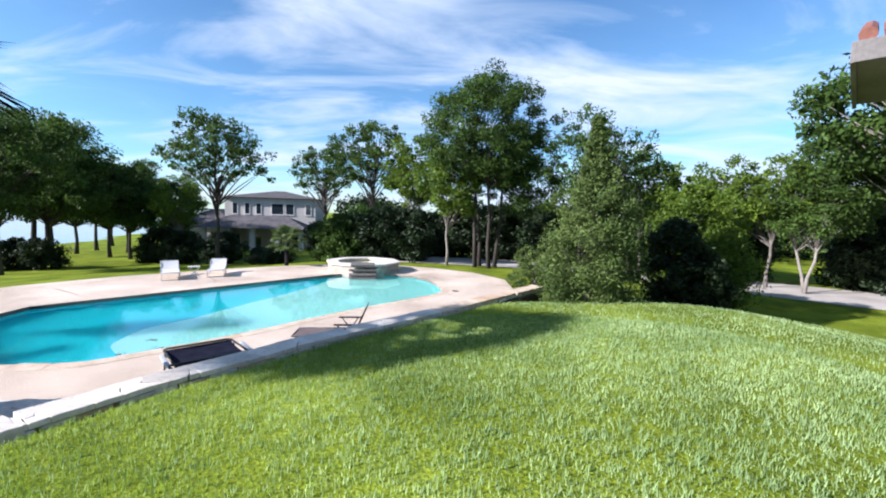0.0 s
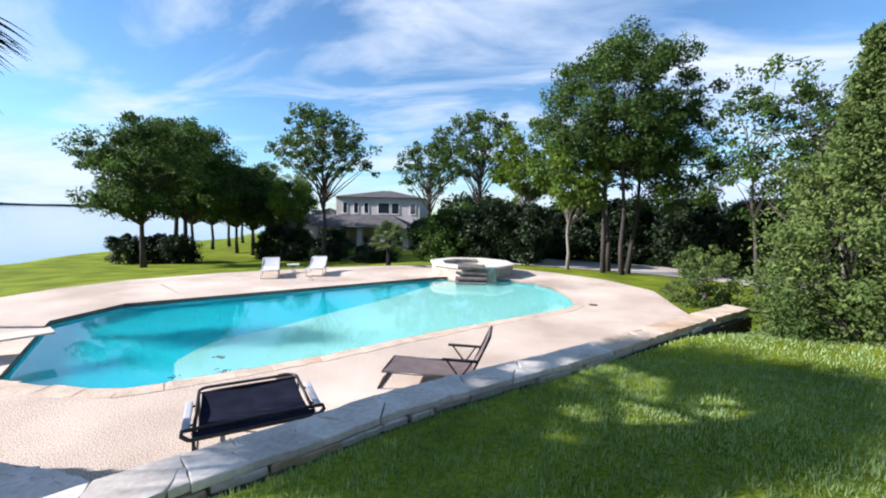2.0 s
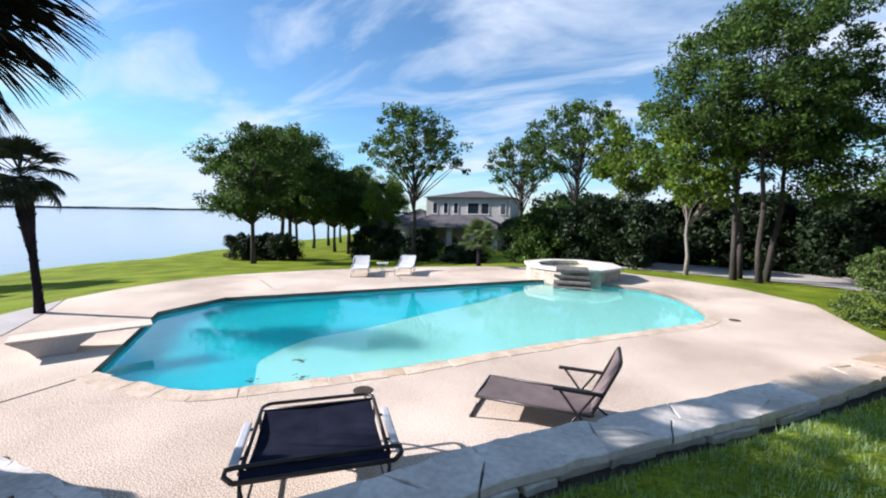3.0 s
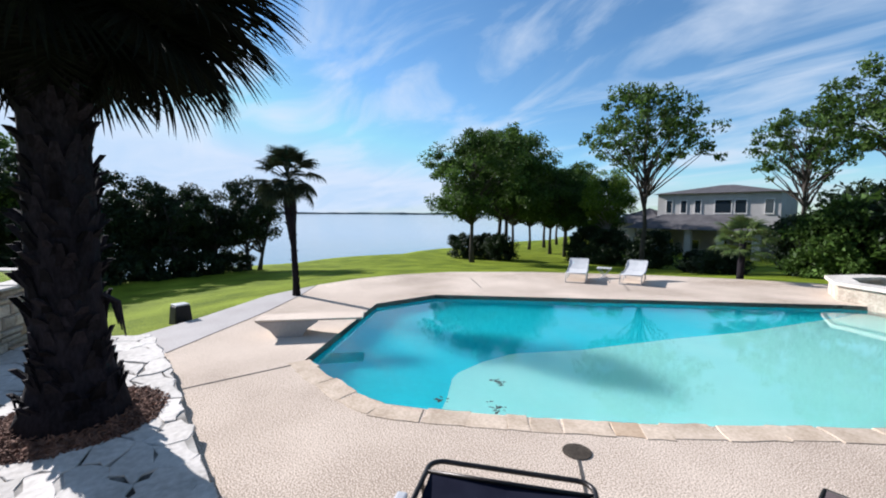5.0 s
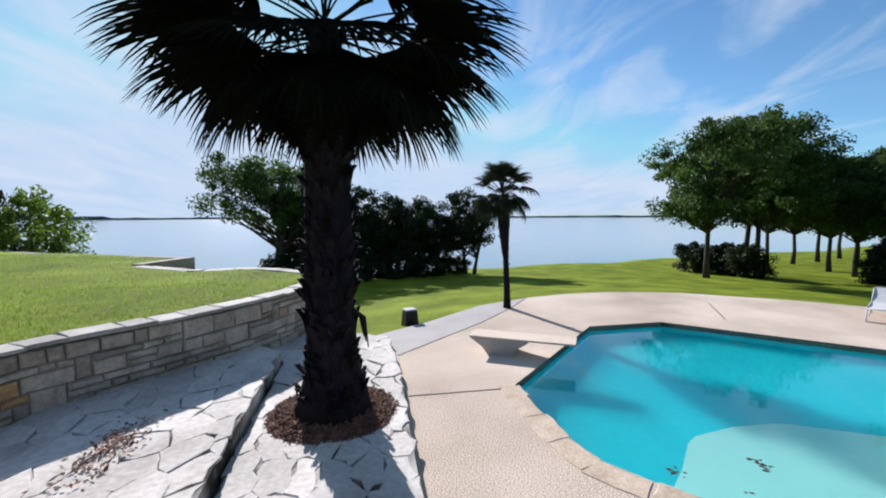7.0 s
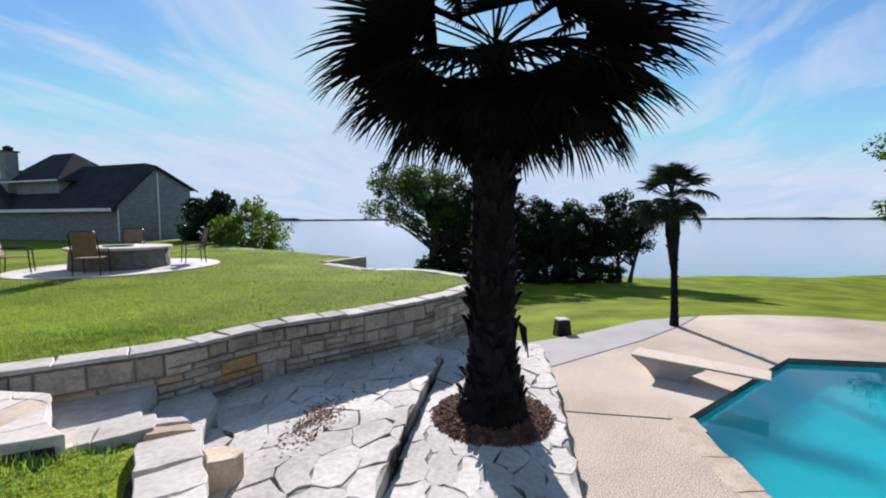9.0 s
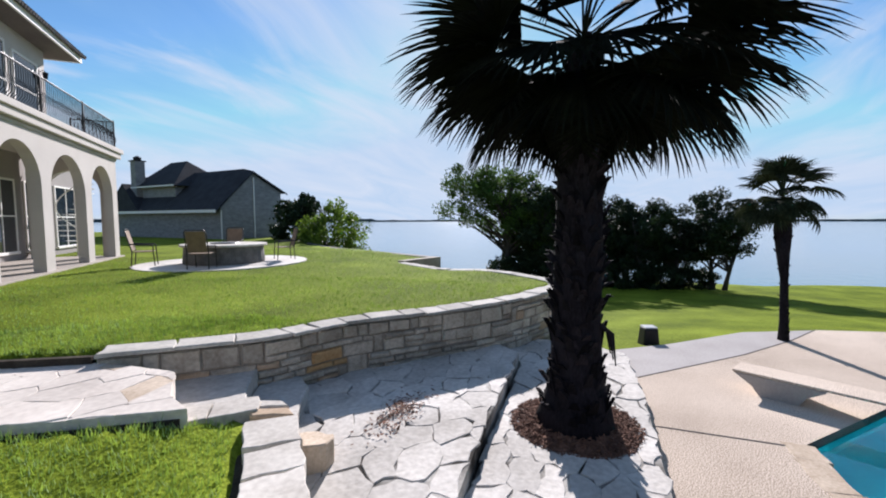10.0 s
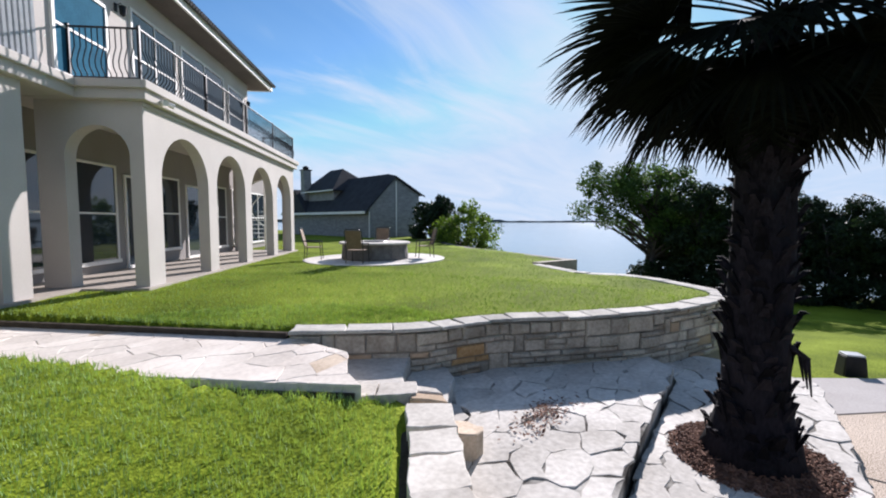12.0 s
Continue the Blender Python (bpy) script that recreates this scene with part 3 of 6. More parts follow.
def crazy_paving(name, region, size, z0, z1, mats, parent, seed, gap=0.009, keep_out=None, uneven=0.018):
    """Irregular flags filling an outline: cells round jittered seeds, parted by open joints."""
    rnd = np.random.RandomState(seed)
    sk = np.array([[0.80, 0.55], [-0.45, 1.25]])      # flags lie longer one way than the other
    back = np.linalg.inv(sk)
    R = np.array(region) @ sk.T
    region = [tuple(p) for p in R]
    lo, hi = R.min(0), R.max(0)
    seeds = []
    for k in range(6000):
        p = lo - size + rnd.rand(2) * (hi - lo + 2 * size)
        need = size * (0.36 + 0.80 * rnd.rand() ** 1.3)
        if all((p[0] - q[0]) ** 2 + (p[1] - q[1]) ** 2 > need * need for q in seeds):
            seeds.append(p)
    seeds = np.array(seeds)
    keep = inside(seeds[:, 0], seeds[:, 1], region) | (distance(seeds[:, 0], seeds[:, 1], region) < size * 0.25)
    seeds = seeds[keep]
    for s in seeds:
        if keep_out and np.hypot(*(back @ s - np.array(keep_out[:2]))) < keep_out[2] * 0.5:
            continue
        poly = [p for p in R]
        for q in seeds[np.argsort(np.hypot(*(seeds - s).T))[1:14]]:
            d = q - s
            L = np.linalg.norm(d)
            poly = clip_half(poly, s + d / 2 - d / L * gap * (0.25 + 0.75 * abs(math.sin(9 * (s[0] + q[0]) + 7 * (s[1] + q[1])))) / 2, d / L)
            if len(poly) < 3:
                break
        if len(poly) < 3:
            continue
        poly = [back @ p for p in poly]
        if keep_out:
            c = np.array(keep_out[:2])
            poly = [c + (p - c) / max(np.linalg.norm(p - c), 1e-6) * max(np.linalg.norm(p - c), keep_out[2]) for p in poly]
        P = np.array(poly)
        area = abs(np.sum(P[:, 0] * np.roll(P[:, 1], -1) - P[:, 1] * np.roll(P[:, 0], -1))) / 2
        if area < 0.015:
            continue
        slab_piece(name, poly, z0, z1 + (rnd.rand() - 0.5) * uneven, mats[0] if rnd.rand() < 0.975 else mats[-1], parent, rnd, 0.055 if uneven > 0.01 else 0.018, 0.007, uneven)


L_POOL, L_UP, L_FAR = Line(POOL_WALL), Line(UP_WALL), Line(FAR_WALL)

# retaining wall between the lawn and the pool deck
wall_pool = part("wall_pool", ribbon(L_POOL, 0, L_POOL.len, -0.20, 0.16, -0.1, 0.66), M_WSTONE)
tagged(wall_pool, "low dry-laid limestone retaining wall between lawn and pool deck", "retaining wall", kind="structure")
wall_up = part("wall_terrace", ribbon(L_UP, 0, L_UP.len, -0.135, 0.14, -0.9, 1.0), M_JOINT)
tagged(wall_up, "curved limestone block retaining wall of the upper lawn", "retaining wall", kind="structure")
wall_far = part("wall_far", ribbon(L_FAR, 0, L_FAR.len, -0.15, 0.15, -1.5, 1.02, 0.5), M_WSTONE)
tagged(wall_far, "far end of the stone terrace wall", "retaining wall", kind="structure")
part("cap", ribbon(L_FAR, 0, L_FAR.len, -0.2, 0.22, 1.02, 1.09, 0.5), M_FIREPIT, wall_far)
wall_ret = part("wall_return", ribbon(Line([(-15.75, -2.15), (-16.8, -1.92), (-17.85, -1.62)]), 0, 2.16, -0.15, 0.15, -1.5, 1.1), M_WSTONE)
tagged(wall_ret, "short stone wall at the terrace corner", "retaining wall", kind="structure")

# landing and lower strip of flagstones
LANDING = [(-5.45, 2.45), (-6.05, 1.45), (-6.85, 1.12), (-7.8, 1.5), (-8.75, 2.28), (-9.9, 3.1), (-9.6, 3.55), (-7.9, 3.70), (-6.7, 3.80), (-5.7, 3.93), (-4.62, 4.06), (-4.3, 3.7), (-4.75, 3.15)]
STRIP = [(-4.35, 4.0), (-5.7, 3.97), (-6.7, 3.84), (-7.9, 3.74), (-9.6, 3.6), (-10.15, 3.25), (-11.1, 3.6), (-11.15, 4.55), (-10.75, 5.25), (-8.74, 5.47), (-7.34, 5.54), (-6.39, 5.60), (-5.2, 5.72), (-3.95, 5.6), (-3.85, 4.7)]
PALM = (-7.72, 4.66)
bed_land = tagged(part("pavement_landing", prism(LANDING, -0.1, 0.290), M_BED), "upper landing of white limestone flags with dark joints", "flagstone paving", kind="structure")
bed_strip = tagged(part("pavement_strip", prism(STRIP, -0.1, 0.114), M_BED), "white limestone flagstone strip round the palm", "flagstone paving", kind="structure")
WALKWAY = [(-5.35, -0.28), (-4.15, -2.15), (-2.84, -4.15), (-1.4, -6.2), (-0.55, -4.65), (-2.65, -1.5), (-3.79, 0.10), (-4.45, 1.06), (-4.97, 1.75), (-5.08, 1.38), (-5.5, 0.80)]
bed_walk = tagged(part("pavement_walk", prism(WALKWAY, 0.3, 0.948), M_WALK), "pale flagstone garden walk crossing the lawn to the house", "flagstone path", kind="structure")

def steps():
    """Two stone steps from the walk down to the landing."""
    t = tagged(new("stone_steps"), "rough limestone steps down to the flagstone landing", "steps", kind="structure")
    for poly, z0, z1 in (([(-5.40, -0.18), (-5.49, 0.74), (-5.0, 1.4), (-5.42, 1.90), (-5.88, 1.40), (-6.22, 1.08), (-6.55, 0.85), (-6.05, 0.45)], 0.28, 0.66),
                         ([(-6.22, 1.09), (-5.88, 1.41), (-5.43, 1.91), (-5.72, 2.25), (-6.04, 1.95), (-6.73, 1.50), (-6.95, 1.15), (-6.56, 0.87)], 0.27, 0.46)):
        slab_piece("tread", poly, z0, z1, M_FLAG, t, np.random.RandomState(4), 0.02, 0.02)
    return t

steps()

# black drop edge at lawn borders: soil that also stands for shadow
def boot_piece(bm, m, w, h, d):
    v = [m @ Vector(c) for c in ((-w, 0, 0), (w, 0, 0), (w * 0.35, d, h), (-w * 0.35, d, h), (-w, -d * 0.3, 0), (w, -d * 0.3, 0), (w * 0.25, d * 0.55, h), (-w * 0.25, d * 0.55, h))]
    q = [bm.verts.new(p) for p in v]
    for f in ((0, 1, 2, 3), (5, 4, 7, 6), (3, 2, 6, 7), (0, 3, 7, 4), (1, 5, 6, 2)):
        bm.faces.new([q[i] for i in f])


# ---------------------------------------------------------------- fan palms
def fan_mesh(name, mat, seed, petiole, radius, segs, droop, spread=2.5, hang=0.0):
    """One fan leaf: stalk along x, then narrow pleated fingers that bend down at the tips."""
    rnd = np.random.RandomState(seed)
    v, f = [], []
    w = 0.018
    for k in range(5):
        t = k / 4
        x, z = petiole * t, -0.12 * petiole * t * t
        b = len(v)
        v += [(x, -w, z), (x, w, z), (x, 0, z - 0.022)]
        if k:
            for i in range(3):
                f.append((b - 3 + i, b - 3 + (i + 1) % 3, b + (i + 1) % 3, b + i))
    z0 = -0.12 * petiole
    for s in range(segs):
        a = -spread / 2 + spread * s / (segs - 1) + (rnd.rand() - 0.5) * 0.03
        L = radius * (0.72 + 0.28 * math.cos(a * 0.7)) * (0.88 + 0.18 * rnd.rand())
        wd = radius * spread / segs * 0.50
        tip = droop * (0.7 + 0.6 * rnd.rand())
        b = len(v)
        for k, t in enumerate((0.02, 0.4, 0.68, 0.86, 1.0)):
            ww = wd * (0.18, 0.58, 0.56, 0.30, 0.02)[k] * (1 if t < 0.95 else 1)
            r = L * t
            zz = z0 - tip * L * max(0, t - 0.35) ** 2 * 1.6 + 0.05 * math.cos(a) * r
            rr = r * (1 - 0.25 * tip * max(0, t - 0.5))
            cx, cy = petiole + rr * math.cos(a), rr * math.sin(a)
            nx_, ny_ = -math.sin(a), math.cos(a)
            for p in ((cx - nx_ * ww, cy - ny_ * ww, zz + ww * 0.35), (cx, cy, zz - ww * 0.25), (cx + nx_ * ww, cy + ny_ * ww, zz + ww * 0.35)):
                dx, dz = p[0] - petiole, p[2] - z0
                v.append((petiole + dx * math.cos(hang) + dz * math.sin(hang), p[1], z0 - dx * math.sin(hang) + dz * math.cos(hang)))
        for k in range(4):
            for i in range(2):
                q = b + 3 * k + i
                f.append((q, q + 1, q + 4, q + 3))
    return mesh_of(name, v, f, mat)


def fan_palm(label, trunk_pts, radii, crown, fronds, meshes, boots, boot_size, seed, rise=(68, 80), tiers=None):
    rnd = np.random.RandomState(seed)
    t = tagged(new("palm_tree"), label, "palm tree")
    bm = bmesh.new()
    tube(bm, trunk_pts, radii, 20)
    for v in bm.verts:
        d = noise.noise(v.co * 4.0) * 0.035
        v.co += Vector((v.co.x - trunk_pts[0][0], v.co.y - trunk_pts[0][1], 0)).normalized() * d
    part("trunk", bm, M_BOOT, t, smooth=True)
    bm = bmesh.new()
    zs = [p[2] for p in trunk_pts]
    for k in range(boots):
        z = zs[0] + 0.15 + (zs[-1] - zs[0] - 0.2) * (k + rnd.rand() * 0.8) / boots
        a = k * 2.39996 + rnd.rand() * 1.2
        i = np.interp(z, zs, range(len(zs)))
        r = float(np.interp(z, zs, radii)) - 0.015
        c = [float(np.interp(z, zs, [p[j] for p in trunk_pts])) for j in (0, 1)]
        up = boot_size * (0.5 + 1.1 * rnd.rand() ** 1.5)
        m = Matrix.Translation((c[0] + r * math.cos(a), c[1] + r * math.sin(a), z)) @ Euler((0, 0, a - math.pi / 2)).to_matrix().to_4x4()
        boot_piece(bm, m, boot_size * 0.42 * (0.7 + 0.5 * rnd.rand()), up, (0.035 + 0.11 * rnd.rand() ** 2.5) * min(1, boot_size / 0.15))
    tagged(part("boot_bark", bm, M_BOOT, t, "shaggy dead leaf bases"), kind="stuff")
    if tiers:
        placed = [(az, el, sc, mi) for el, sc, mi, azs in tiers for az in azs]
    else:
        placed = []
        for k in range(fronds):
            fr = k / (fronds - 1)
            placed.append((math.degrees(k * 2.39996) + rnd.rand() * 16, rise[0] - rise[1] * fr ** 0.85 + rnd.rand() * 20 - 10, 0.88 + 0.24 * rnd.rand(), int((fr + 0.3 * (rnd.rand() - 0.5)) * len(meshes))))
    for az, el, sc, mi in placed:
        ob = new("frond", meshes[max(0, min(len(meshes) - 1, mi))])
        ob.parent = t
        low = 0.35 * min(1, max(0, (60 - el) / 120))
        wob = 14 if tiers else 20
        ob.matrix_basis = Matrix.Translation((crown[0], crown[1], crown[2] - low)) @ Euler((0, 0, radians(az))).to_matrix().to_4x4() @ Euler((radians((rnd.rand() * 2 - 1) * wob), radians(-el), 0)).to_matrix().to_4x4() @ Matrix.Scale(sc, 4)
    return t


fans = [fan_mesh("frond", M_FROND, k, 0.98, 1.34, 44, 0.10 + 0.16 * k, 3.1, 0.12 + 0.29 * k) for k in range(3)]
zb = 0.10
fan_palm("stout fan palm with shaggy trunk toned dark as backlit, in a mulch ring", [(PALM[0], PALM[1], zb), (PALM[0] - 0.01, PALM[1], 0.35), (PALM[0] - 0.02, PALM[1] - 0.01, 0.7), (PALM[0], PALM[1] - 0.01, 1.4), (PALM[0] + 0.01, PALM[1], 2.2), (PALM[0], PALM[1], 3.0), (PALM[0], PALM[1], 3.9), (PALM[0], PALM[1], 4.5)],
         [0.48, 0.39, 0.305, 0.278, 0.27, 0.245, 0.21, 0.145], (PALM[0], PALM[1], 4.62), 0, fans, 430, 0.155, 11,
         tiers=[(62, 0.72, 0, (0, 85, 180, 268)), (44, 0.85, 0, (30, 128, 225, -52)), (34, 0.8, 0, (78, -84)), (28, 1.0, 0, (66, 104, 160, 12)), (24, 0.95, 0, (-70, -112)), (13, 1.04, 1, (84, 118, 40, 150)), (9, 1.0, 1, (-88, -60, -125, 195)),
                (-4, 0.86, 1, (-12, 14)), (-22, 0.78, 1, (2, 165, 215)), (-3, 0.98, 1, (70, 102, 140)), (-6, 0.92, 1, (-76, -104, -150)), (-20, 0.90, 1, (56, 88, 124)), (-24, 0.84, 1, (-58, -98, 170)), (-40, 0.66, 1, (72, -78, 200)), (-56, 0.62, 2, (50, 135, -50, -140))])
bm = bmesh.new()
rnd = np.random.RandomState(2)
for k in range(3):
    tube(bm, [(PALM[0] + 0.03 * k, PALM[1] + 0.20, 1.34 + 0.03 * k), (PALM[0] + 0.05 * k, PALM[1] + 0.33 + 0.03 * k, 1.27), (PALM[0] + 0.06 * k, PALM[1] + 0.37 + 0.03 * k, 1.02 - 0.05 * k)], [0.026, 0.02, 0.007], 5)
tagged(part("dead_leaf_stalk", bm, M_BOOT), "dry leaf stalk hanging from the palm trunk", "palm stalk")

# mulch ring
t = tagged(new("mulch_bed"), "ring of red-brown bark mulch round the palm", "mulch", kind="stuff")
bm = bmesh.new()
ring = [bm.verts.new((PALM[0] + 0.72 * math.cos(a), PALM[1] + 0.72 * math.sin(a), 0.11)) for a in np.linspace(0, 2 * math.pi, 28, endpoint=False)]
mid = [bm.verts.new((PALM[0] + 0.40 * math.cos(a), PALM[1] + 0.40 * math.sin(a), 0.17)) for a in np.linspace(0, 2 * math.pi, 28, endpoint=False)]
for i in range(28):
    bm.faces.new((ring[i], ring[(i + 1) % 28], mid[(i + 1) % 28], mid[i]))
part("bed", bm, M_MULCH, t)
cv, cf = [], []
for k in range(2600):
    a, r = rnd.rand() * 2 * math.pi, 0.36 + 0.40 * math.sqrt(rnd.rand())
    c = np.array([PALM[0] + r * math.cos(a), PALM[1] + r * math.sin(a), 0.185 - 0.07 * (r - 0.36) / 0.36 + rnd.rand() * 0.02])
    R = np.array(Euler(((rnd.rand() - 0.5) * 1.4, (rnd.rand() - 0.5) * 1.4, rnd.rand() * 6.3)).to_matrix())
    l, w, h = 0.02 + 0.025 * rnd.rand(), 0.006 + 0.006 * rnd.rand(), 0.004
    b = len(cv)
    for q in ((-l, -w, 0), (l, -w * 0.6, 0), (l * 0.9, w, 0), (-l, w * 0.8, 0), (0, 0, h * 2)):
        cv.append(tuple(c + R @ np.array(q)))
    cf += [(b, b + 1, b + 4), (b + 1, b + 2, b + 4), (b + 2, b + 3, b + 4), (b + 3, b, b + 4)]
tagged(link_mesh("mulch_chips", cv, cf, M_MULCH, t), kind="stuff")

fans2 = [fan_mesh("frond", M_FRONDM, 20 + k, 0.5, 0.52, 28, 0.4, 3.3, 0.2 + 0.55 * k) for k in range(2)]
fan_palm("slender young fan palm at the edge of the pool deck", [(-13.5, 8.36, -0.05), (-13.51, 8.35, 0.4), (-13.58, 8.33, 1.3), (-13.64, 8.31, 1.75), (-13.70, 8.30, 2.3), (-13.76, 8.28, 3.0)], [0.11, 0.085, 0.078, 0.115, 0.165, 0.14], (-13.77, 8.28, 3.12), 27, fans2, 90, 0.085, 13, (80, 98))
fans3 = [fan_mesh("frond", M_FRONDL, 30 + k, 0.5, 0.55, 28, 0.6, 3.2) for k in range(2)]
fan_palm("small green fan palm in front of the hedge", [(-8.2, 21.8, -0.3), (-8.2, 21.8, 0.2), (-8.2, 21.8, 1.2)], [0.13, 0.1, 0.1], (-8.2, 21.8, 1.3), 17, fans3, 20, 0.06, 14, (82, 100))


# ---------------------------------------------------------------- trees and shrubs
def leaf_cloud(name, centres, spread, per, size, mat, seed, parent=None, flat=0.75, up=0.3):
    """Many small leaves gathered in clumps round centres."""
    r = np.random.RandomState(seed)
    c = np.repeat(np.array(centres, float), per, axis=0)
    sp = np.repeat(np.array(spread, float) if hasattr(spread, "__len__") else np.full(len(centres), spread), per)
    n = len(c)
    off = r.randn(n, 3)
    off /= np.linalg.norm(off, axis=1)[:, None]
    off *= (r.rand(n) ** 0.45)[:, None] * sp[:, None]
    off[:, 2] *= flat
    p = c + off
    a = r.randn(n, 3); a[:, 2] += up; a /= np.linalg.norm(a, axis=1)[:, None]
    b = np.cross(a, r.randn(n, 3)); b /= np.linalg.norm(b, axis=1)[:, None]
    d = np.cross(a, b)
    L = (size * (0.6 + 0.8 * r.rand(n)))[:, None]
    v = np.stack([p - b * L, p + d * L * 0.42 + a * L * 0.12, p + b * L, p - d * L * 0.42 + a * L * 0.12], 1).reshape(-1, 3)
    me = bpy.data.meshes.new(name)
    me.vertices.add(4 * n); me.loops.add(4 * n); me.polygons.add(n)
    me.vertices.foreach_set("co", v.ravel())
    me.loops.foreach_set("vertex_index", np.arange(4 * n))
    me.polygons.foreach_set("loop_start", np.arange(0, 4 * n, 4))
    me.update(calc_edges=True)
    me.materials.append(mat)
    ob = new(name, me)
    if parent:
        ob.parent = parent
    return ob


def broad_tree(label, seed, height, trunk_r, fork, blobs, clumps, per, leaf, clump_r, leaf_mat, bark, stems=1, lean=0.03):
    """Tapered trunk(s), limbs to the clumps, and a crown of small leaves. blobs: x, y, z, rx, ry, rz from the base."""
    r = np.random.RandomState(seed)
    t = tagged(new("tree"), label, "tree")
    pts = []
    vol = np.array([b[3] * b[4] * b[5] for b in blobs]); vol /= vol.sum()
    while len(pts) < clumps:
        b = blobs[r.choice(len(blobs), p=vol)]
        q = r.randn(3); q /= np.linalg.norm(q)
        q *= r.rand() ** 0.30
        pts.append((b[0] + q[0] * b[3], b[1] + q[1] * b[4], b[2] + q[2] * b[5]))
    bm = bmesh.new()
    heads = []
    for s in range(stems):
        a = 2 * math.pi * s / stems + r.rand()
        o = Vector((math.cos(a), math.sin(a), 0)) * (0.0 if stems == 1 else trunk_r * (2.2 if stems < 4 else 6.5))
        top = Vector((o.x * (3 if stems < 4 else 1.6) + lean * height * (r.rand() - 0.5) * 3, o.y * (3 if stems < 4 else 1.6) + lean * height * (r.rand() - 0.5) * 3, height * 0.72))
        ps, rr = [], []
        for k in range(7):
            u = k / 6
            p = o.lerp(top, u) + Vector(((r.rand() - 0.5), (r.rand() - 0.5), 0)) * 0.12 * height * 0.12 * (k > 0)
            p.z = height * 0.72 * u - (0.15 if k == 0 else 0)
            ps.append(p); rr.append(trunk_r * (1.35 if k == 0 else 1.0 - 0.72 * u))
        tube(bm, ps, rr, 9)
        heads.append((ps, rr))
    for k, p in enumerate(pts):
        if k % 3 and k > 24:
            continue
        ps, rr = heads[k % stems]
        p = Vector(p)
        u = min(max((p.z - 0.22 * height) / height, fork), 0.66) / 0.72
        i = min(int(u * 6), 5)
        q = ps[i].lerp(ps[i + 1], u * 6 - i)
        mid = q.lerp(p, 0.5) + Vector((r.rand() - 0.5, r.rand() - 0.5, 0.1 + 0.4 * r.rand())) * 0.12 * height * 0.5
        r0 = min(rr[i] * 0.5, 0.03 + 0.02 * (p - q).length)
        tube(bm, [q, mid, p], [r0, r0 * 0.6, r0 * 0.2], 5, False)
    part("trunk", bm, bark, t, smooth=True)
    sp = clump_r * (0.6 + 0.8 * r.rand(len(pts)))
    leaf_cloud("crown", pts, sp, per, leaf, leaf_mat, seed + 1, t)
    return t


def shrub(label, seed, rx, ry, h, clumps, per, leaf, mat, kind_name="shrub", cone=0.0, clump_r=0.3):
    """A dense bush from the ground up; cone narrows it towards the top."""
    r = np.random.RandomState(seed)
    t = tagged(new(kind_name), label, kind_name.replace("_", " "))
    pts, sp = [], []
    for k in range(clumps):
        z = r.rand() ** (1.0 + 0.35 * cone)
        w = float(np.interp(z, (0, 0.2, 0.48, 0.64, 0.76, 0.9, 1), (0.85, 1, 0.87, 0.52, 0.28, 0.10, 0.02))) if cone else math.sqrt(max(0.05, 1 - (2 * z - 0.85) ** 2 / 1.35))
        a, q = r.rand() * 6.283, (0.5 + 0.62 * r.rand() ** 0.6) * w * (0.88 + 0.24 * math.sin(a0 * 3 + seed) if (a0 := r.rand() * 6.28) else 1)
        pts.append((rx * q * math.cos(a), ry * q * math.sin(a), max(0.08, z * h * (0.93 + 0.14 * r.rand()))))
        sp.append(clump_r * (0.55 + 0.8 * r.rand()) * (0.45 + 0.55 * w))
    bm = bmesh.new()
    tube(bm, [(0, 0, -0.1), (0.02, 0, h * 0.4), (0, 0.02, h * 0.85)], [0.05 + 0.02 * h, 0.04 + 0.01 * h, 0.01], 7)
    for k in range(0, clumps, 5):
        p = Vector(pts[k])
        tube(bm, [(0, 0, p.z * 0.35), p * 0.55, p], [0.025, 0.016, 0.006], 4, False)
    part("stem", bm, M_BARK, t)
    leaf_cloud("foliage", pts, sp, per, leaf, mat, seed + 1, t, 0.9, 0.4)
    return t


def put(ob, x, y, turn=0, s=1.0, sz=None, dz=0.0):
    ob.matrix_basis = pose(x, y, ground_at(x, y) - 0.05 + dz, 0, 0, turn) @ Matrix.Diagonal((s, s, sz or s, 1))
    return ob


def again(ob, x, y, turn=0, s=1.0, sz=None, label="", dz=0.0):
    k = copy_thing(ob, Matrix.Identity(4))
    k.matrix_basis = pose(x, y, ground_at(x, y) - 0.05 + dz, 0, 0, turn) @ Matrix.Diagonal((s, s, sz or s, 1))
    return tagged(k, label)


oak = put(broad_tree("broad dark green shade tree on the lake lawn", 41, 10.0, 0.15, 0.25, [(0, 0, 5.6, 3.4, 3.4, 2.6), (1.2, 1, 7.2, 2.2, 2.2, 1.7), (-1.8, -.8, 4.4, 2.0, 2.0, 1.5), (1.5, -1.5, 4.4, 1.8, 1.8, 1.3), (-2.9, -1.0, 3.5, 1.2, 1.2, 0.9)], 132, 155, 0.10, 0.62, M_LEAF, M_BARK), -26.7, 24.8, 0, 1.14)
again(oak, -31.9, 32.4, 80, 1.42)
again(oak, -29.6, 31.0, 160, 1.3)
again(oak, -35.5, 37.5, 200, 1.15)
again(oak, -38.5, 46.0, 130, 1.2)
again(oak, -36.8, 41.5, 250, 1.1)
again(oak, -31.0, 38.5, 10, 1.05)
again(oak, -41.5, 52.0, 60, 1.2)
again(oak, -33.5, 44.0, 300, 1.1)
again(oak, -24.6, 37.4, 35, 0.85)
